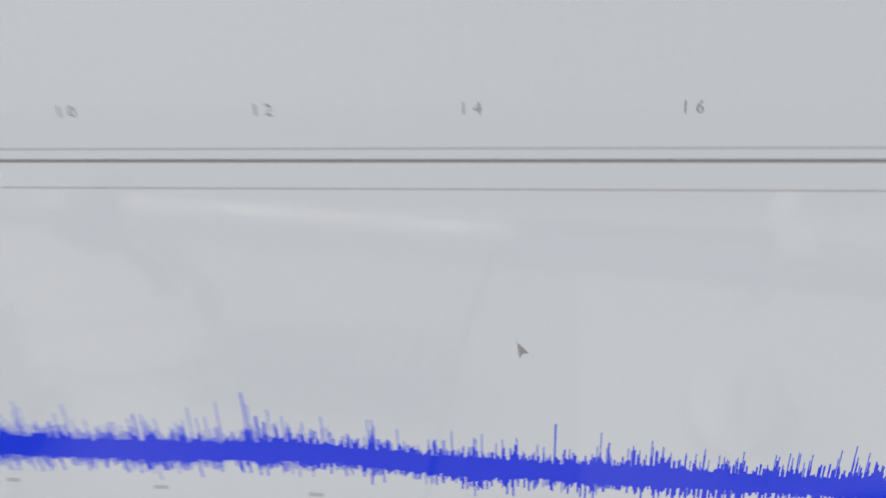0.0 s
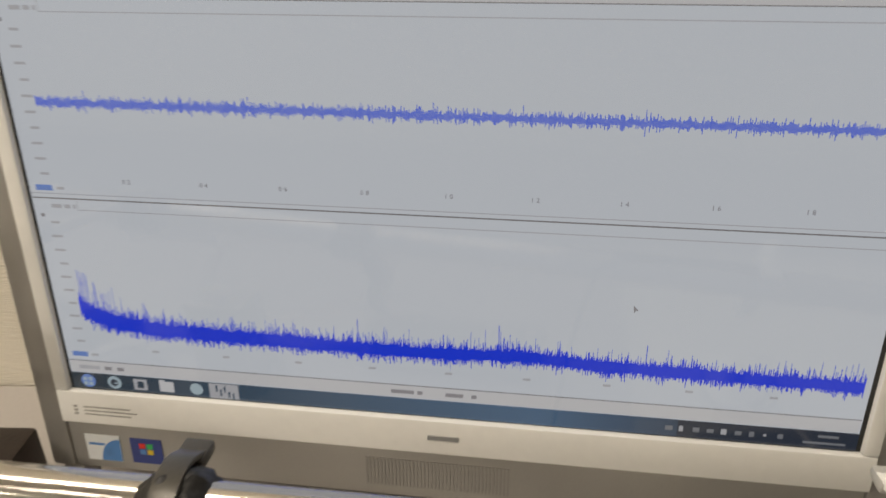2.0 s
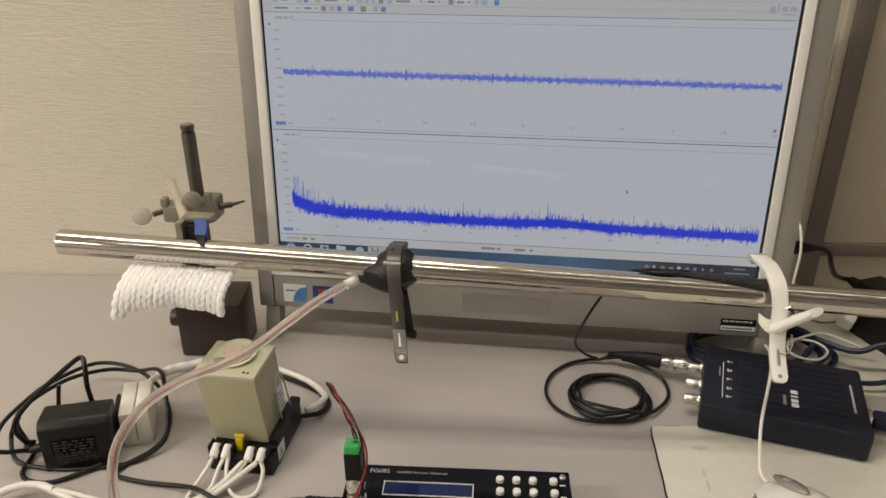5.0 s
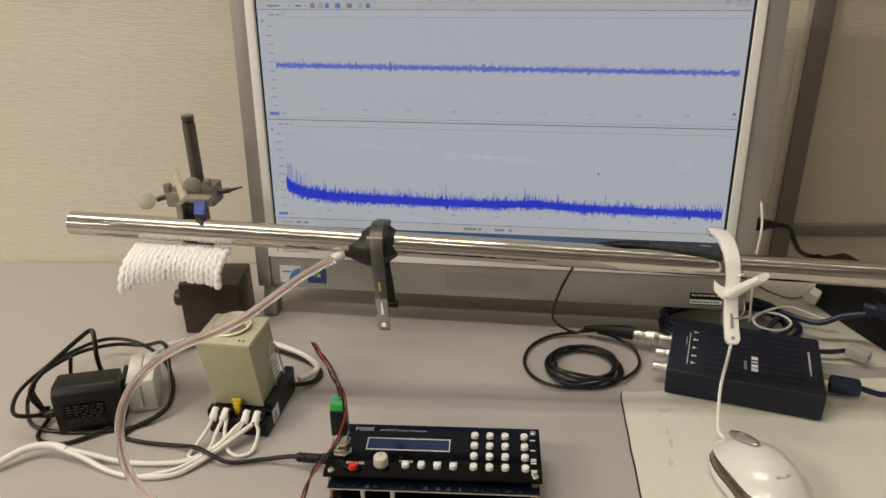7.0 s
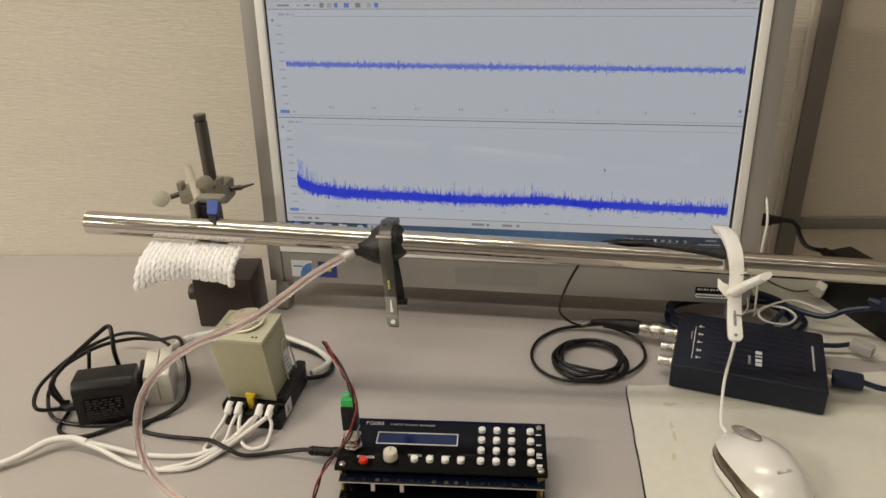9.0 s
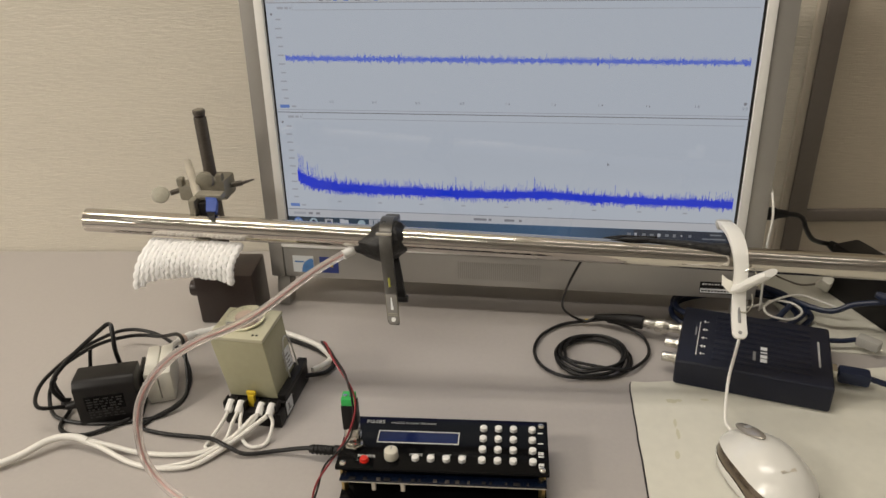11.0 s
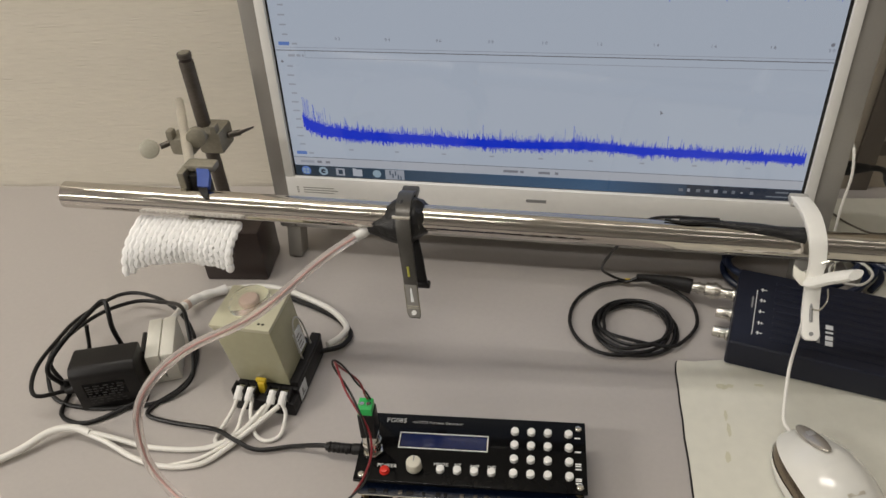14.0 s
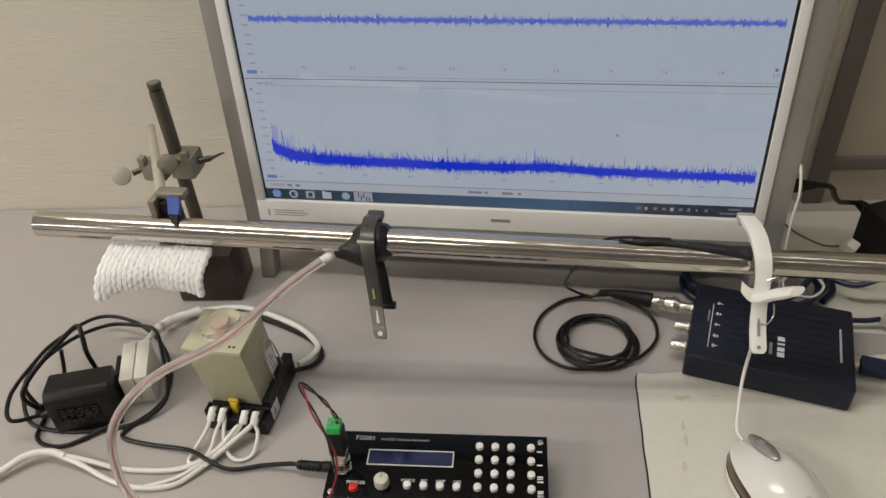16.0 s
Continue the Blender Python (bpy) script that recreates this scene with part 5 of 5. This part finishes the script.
def seam(an):
    return 0.44 - 0.16 * max(0, math.sin(an)) ** 3 + 0.06 * math.cos(2 * an)


part("sole", mouse_band(lambda a_: 0.0, lambda a_: 0.05, -0.001, 2), M_MOUSEDARK, mouse)
part("side_panel", mouse_band(lambda a_: 0.02, lambda a_: max(0.06, seam(a_) - 0.22 - 0.40 * max(0, -math.sin(a_) - 0.15)), 0.0, 6), M_MOUSE, mouse)
part("trim_band", mouse_band(lambda a_: max(0.03, seam(a_) - 0.32 - 0.4 * max(0, -math.sin(a_))), lambda a_: seam(a_) + 0.05, -0.0007, 6), M_MOUSEDARK, mouse, "bronze chrome trim band")
part("top_shell", mouse_band(lambda a_: seam(a_) + 0.03, lambda a_: 1.0, 0.0004, 14), M_MOUSE, mouse)
bm = bmesh.new()
bmesh.ops.create_uvsphere(bm, u_segments=24, v_segments=12, radius=1)
bm.transform(MM @ Matrix.Translation((0, 0.0235, HH_ * 0.845)) @ Euler((radians(-21), 0, 0)).to_matrix().to_4x4() @ Matrix.Diagonal((0.0062, 0.0180, 0.0026, 1)))
M_SLOT = mat("smoky_chrome", (0.42, 0.39, 0.35), 0.22, metal=0.55, var=0.12, scale=120)
slot_ = part("wheel_slot", bm, M_SLOT, mouse, "dark chrome wheel surround")
wc = MM @ Vector((0, 0.0250, HH_ * 0.73))
ax = (MM.to_3x3() @ Vector((1, 0, 0))).normalized()
part("wheel", rod(wc - ax * 0.003, wc + ax * 0.003, 0.0062, seg=28, cut=0.0015), M_GREYINK, slot_, "grey scroll wheel")
part("print_bar", box(-0.005, 0.007, -0.0012, 0.0012, -0.0002, 0.0002, 0, MM @ pose(-0.001, -0.0240, 0.0300, 19)), M_GALV, mouse, "worn plain maker print")
mcord = thing("mouse_cord", "thin white mouse cord", "cable", (0.21, -0.15, 0.0))
part("cord", sweep([MM @ Vector((-0.003, 0.0420, 0.013)), MM @ Vector((-0.0035, 0.050, 0.0155)), (0.1985, -0.174, 0.024), (0.2035, -0.150, 0.034), (0.2130, -0.122, 0.044), (0.2200, -0.1000, 0.052), (0.2255, -0.0750, 0.0520), (0.2300, -0.0470, 0.0420), (0.2370, -0.0290, 0.0290), (0.2500, -0.0130, 0.0220), (0.2620, -0.0060, 0.0220)], 0.0014, 8), M_WHITECABLE, mcord)

# ---------------------------------------------------------------- function generator
gen = thing("function_generator", "black acrylic function generator kit with white keys", "function generator", (-0.023, -0.259, 0), 4)
FM = pose(-0.0225, -0.2590, 0, 0, 0, 4)
FZ = 0.0300
part("front_panel", box(-0.0822, 0.0784, -0.0245, 0.0340, FZ - 0.003, FZ, 0.0006, FM), M_BLACKGLOSS, gen, "glossy black acrylic panel")
board = part("circuit_board", box(-0.0785, 0.0765, -0.0300, 0.0285, 0.0205, 0.0220, 0.0003, FM), M_PCB, gen, "blue circuit board")
part("board_edge", box(-0.0785, 0.0765, -0.0304, -0.0301, 0.0209, 0.0216, 0, FM), M_GALV, board, "pale board edge")
part("base_plate", box(-0.0800, 0.0770, -0.0315, 0.0294, 0.0015, 0.0045, 0.0006, FM), M_BLACKGLOSS, gen, "glossy black base plate")
for x in (-0.0768, 0.0733):
    for y in (-0.0202, 0.0280):
        part("standoff", rod(FM @ Vector((x, y, 0.0045)), FM @ Vector((x, y, FZ - 0.003)), 0.0028, seg=6), M_BRASS, gen, "brass hex standoff")
        part("screw_head", rod(FM @ Vector((x, y, FZ)), FM @ Vector((x, y, FZ + 0.0015)), 0.0029, 0.0020, seg=18, cut=0.0004), M_NICKEL, gen, "bright screw head")
        part("rubber_foot", rod(FM @ Vector((x, y, 0.0)), FM @ Vector((x, y, 0.0015)), 0.0032, seg=14), M_BLACK, gen)
disp = part("display", box(-0.0534, 0.0082, 0.0049, 0.0160, FZ + 0.0001, FZ + 0.0005, 0, FM), M_LCD, gen, "dark blue display window")
bm = box(-0.0547, 0.0095, 0.0166, 0.0173, FZ + 0.0001, FZ + 0.0006, 0, FM)
add(bm, box(-0.0547, 0.0095, 0.0036, 0.0043, FZ + 0.0001, FZ + 0.0006, 0, FM))
add(bm, box(-0.0547, -0.0540, 0.0043, 0.0166, FZ + 0.0001, FZ + 0.0006, 0, FM))
add(bm, box(0.0088, 0.0095, 0.0043, 0.0166, FZ + 0.0001, FZ + 0.0006, 0, FM))
part("display_border", bm, M_INK, disp, "white printed display border")
key = None
BUTTONS = [(x, y) for y in (0.0222, 0.0105, -0.0013, -0.0130) for x in (0.0282, 0.0399, 0.0516, 0.0663)] + [(x, -0.0132) for x in (-0.0223, -0.0105, 0.0013, 0.0132)]
for x, y in BUTTONS:
    if key is None:
        bm = rod((0, 0, -0.002), (0, 0, 0.0030), 0.0030, 0.0028, seg=24, cut=0.0004)
        key = part("key_button", bm, M_WHITE, gen)
        key.matrix_basis = WORLD[gen.name].inverted() @ FM @ pose(x, y, FZ) @ WORLD[gen.name]
    else:
        k2 = new("key_button", key.data)
        k2.parent = gen
        k2.matrix_basis = WORLD[gen.name].inverted() @ FM @ pose(x, y, FZ) @ WORLD[gen.name]
part("power_button", add(rod(FM @ Vector((-0.0610, -0.0164, FZ - 0.001)), FM @ Vector((-0.0610, -0.0164, FZ + 0.0030)), 0.0030, seg=20, cut=0.0006), rod(FM @ Vector((-0.0610, -0.0164, FZ)), FM @ Vector((-0.0610, -0.0164, FZ + 0.0008)), 0.0036, seg=20)), M_RED, gen, "red power button")
bm = rod(FM @ Vector((-0.0406, -0.0126, FZ + 0.0003)), FM @ Vector((-0.0406, -0.0126, FZ + 0.0082)), 0.0056, 0.0052, seg=28, cut=0.0010)
knob = part("tuning_knob", bm, M_KNOB, gen, "ivory tuning knob")
part("knob_mark", box(-0.0410, -0.0402, -0.0123, -0.0080, FZ + 0.0082, FZ + 0.0084, 0, FM), M_GREYINK, knob)
T = lambda x, y: FM @ pose(x, y, FZ + 0.0002)
lettering("FG085", 0.0056, T(-0.0590, 0.0274), M_DIMINK, gen, "model_print", "CENTER")
lettering("miniDDS Function Generator", 0.0031, T(-0.0282, 0.0269), M_DIMINK, gen, "title_print", "CENTER")
lettering("POWER", 0.0040, T(-0.0600, -0.0120), M_INK, gen, "key_print")
for tx, x in (("MODE", -0.0223), ("F/T", -0.0105), ("AMP", 0.0013), ("OFS", 0.0132)):
    lettering(tx, 0.0036, T(x, -0.0087), M_INK, gen, "key_print")
for i, y in enumerate((0.0222, 0.0105, -0.0013, -0.0130)):
    part("key_legend", box(0.0705, 0.0745, y - 0.0030, y - 0.0019, FZ + 0.0001, FZ + 0.0003, 0, FM), M_INK, gen)
    for x in (0.0282, 0.0399, 0.0516):
        part("key_legend", box(x - 0.0007, x + 0.0007, y + 0.0040, y + 0.0047, FZ + 0.0001, FZ + 0.0003, 0, FM), M_GREYINK, gen)
for x, y in ((0.0705, -0.0020), (0.0705, -0.0062), (0.0705, -0.0140), (0.0705, -0.0176)):
    part("key_legend", box(x, x + 0.0042, y - 0.0006, y + 0.0006, FZ + 0.0001, FZ + 0.0003, 0, FM), M_INK, gen)
# chips and connectors on the front strip of the board
brng = random.Random(21)
for i in range(16):
    x = -0.070 + i * 0.0088 + brng.uniform(-0.002, 0.002)
    part("chip", box(x, x + brng.choice((0.0018, 0.003, 0.005)), -0.0292, -0.0262, 0.0221, 0.0230, 0.0002, FM), brng.choice((M_BLACK, M_BLACK, M_DARKSTEEL)), board)
for x in (-0.0540, -0.0320):
    part("pin_header", box(x, x + 0.0030, -0.0299, -0.0270, 0.0130, 0.0204, 0.0003, FM), M_GALV, board)
bx, by = -0.0715, -0.0012
LEAN = FM @ Matrix(((1, 0, -0.06, 0.06 * FZ), (0, 1, 0.22, -0.22 * FZ), (0, 0, 1, 0), (0, 0, 0, 1)))
B = lambda z, dx=0.0, dy=0.0: LEAN @ Vector((bx + dx, by + dy, z))
part("output_socket", add(add(rod(B(FZ), B(FZ + 0.0025), 0.0078, seg=6, cut=0.0003), rod(B(FZ + 0.0025), B(FZ + 0.010), 0.0050, seg=20, cut=0.0004)), rod(B(FZ + 0.0040), B(FZ + 0.0055), 0.0062, seg=20)), M_NICKEL, gen, "nickel BNC output socket")

bal = thing("bnc_terminal_adapter", "black BNC adapter with green screw terminal", "adapter", B(FZ + 0.006))
part("barrel", add(rod(B(FZ + 0.0060), B(FZ + 0.0175), 0.0064, seg=24, cut=0.0006), rod(B(FZ + 0.0085), B(FZ + 0.0110), 0.0070, seg=24)), M_NICKEL, bal, "nickel bayonet barrel")
part("body", box(bx - 0.0058, bx + 0.0058, by - 0.0062, by + 0.0062, FZ + 0.0175, FZ + 0.0370, 0.0014, LEAN), M_BLACK, bal)
tblock = part("terminal_block", box(bx - 0.0050, bx + 0.0050, by - 0.0058, by + 0.0046, FZ + 0.0371, FZ + 0.0425, 0.0006, LEAN), M_GREEN, bal, "green screw terminal")
for dx in (-0.0024, 0.0024):
    part("terminal_screw", rod(B(FZ + 0.0420, dx, -0.001), B(FZ + 0.0430, dx, -0.001), 0.0018, seg=14), M_NICKEL, tblock)

pair = thing("test_leads", "twisted red and black wires from the green terminal", "wire", B(FZ + 0.045))
RP = [B(FZ + 0.043, 0.002, 0.003), (-0.0990, -0.260, 0.100), (-0.1046, -0.2748, 0.1333), (-0.0907, -0.2971, 0.1391), (-0.0717, -0.3200, 0.1258), (-0.0724, -0.3326, 0.1031), (-0.0876, -0.3488, 0.0849), (-0.0961, -0.3639, 0.0601), (-0.1104, -0.3812, 0.0348), (-0.1262, -0.4002, 0.0092), (-0.142, -0.46, 0.003), (-0.15, -0.56, 0.003)]
base_line = smooth_path(RP, 8)


def twist(side):
    out = []
    for i, p in enumerate(base_line):
        d = (base_line[min(i + 1, len(base_line) - 1)] - base_line[max(i - 1, 0)]).normalized()
        u = d.cross(Vector((0, 1, 0.3))).normalized()
        v = d.cross(u)
        an = i * 0.55 + side * math.pi
        off = 0.0009 * (u * math.cos(an) + v * math.sin(an))
        q = p + off
        out.append(Vector((q.x, q.y, max(q.z, 0.0012))))
    return out


part("red_wire", sweep(twist(0), 0.0007, 8, smooth=False), M_REDWIRE, pair, "red insulated wire")
part("black_wire", sweep(twist(1), 0.0007, 8, smooth=False), M_CABLE, pair, "black insulated wire")
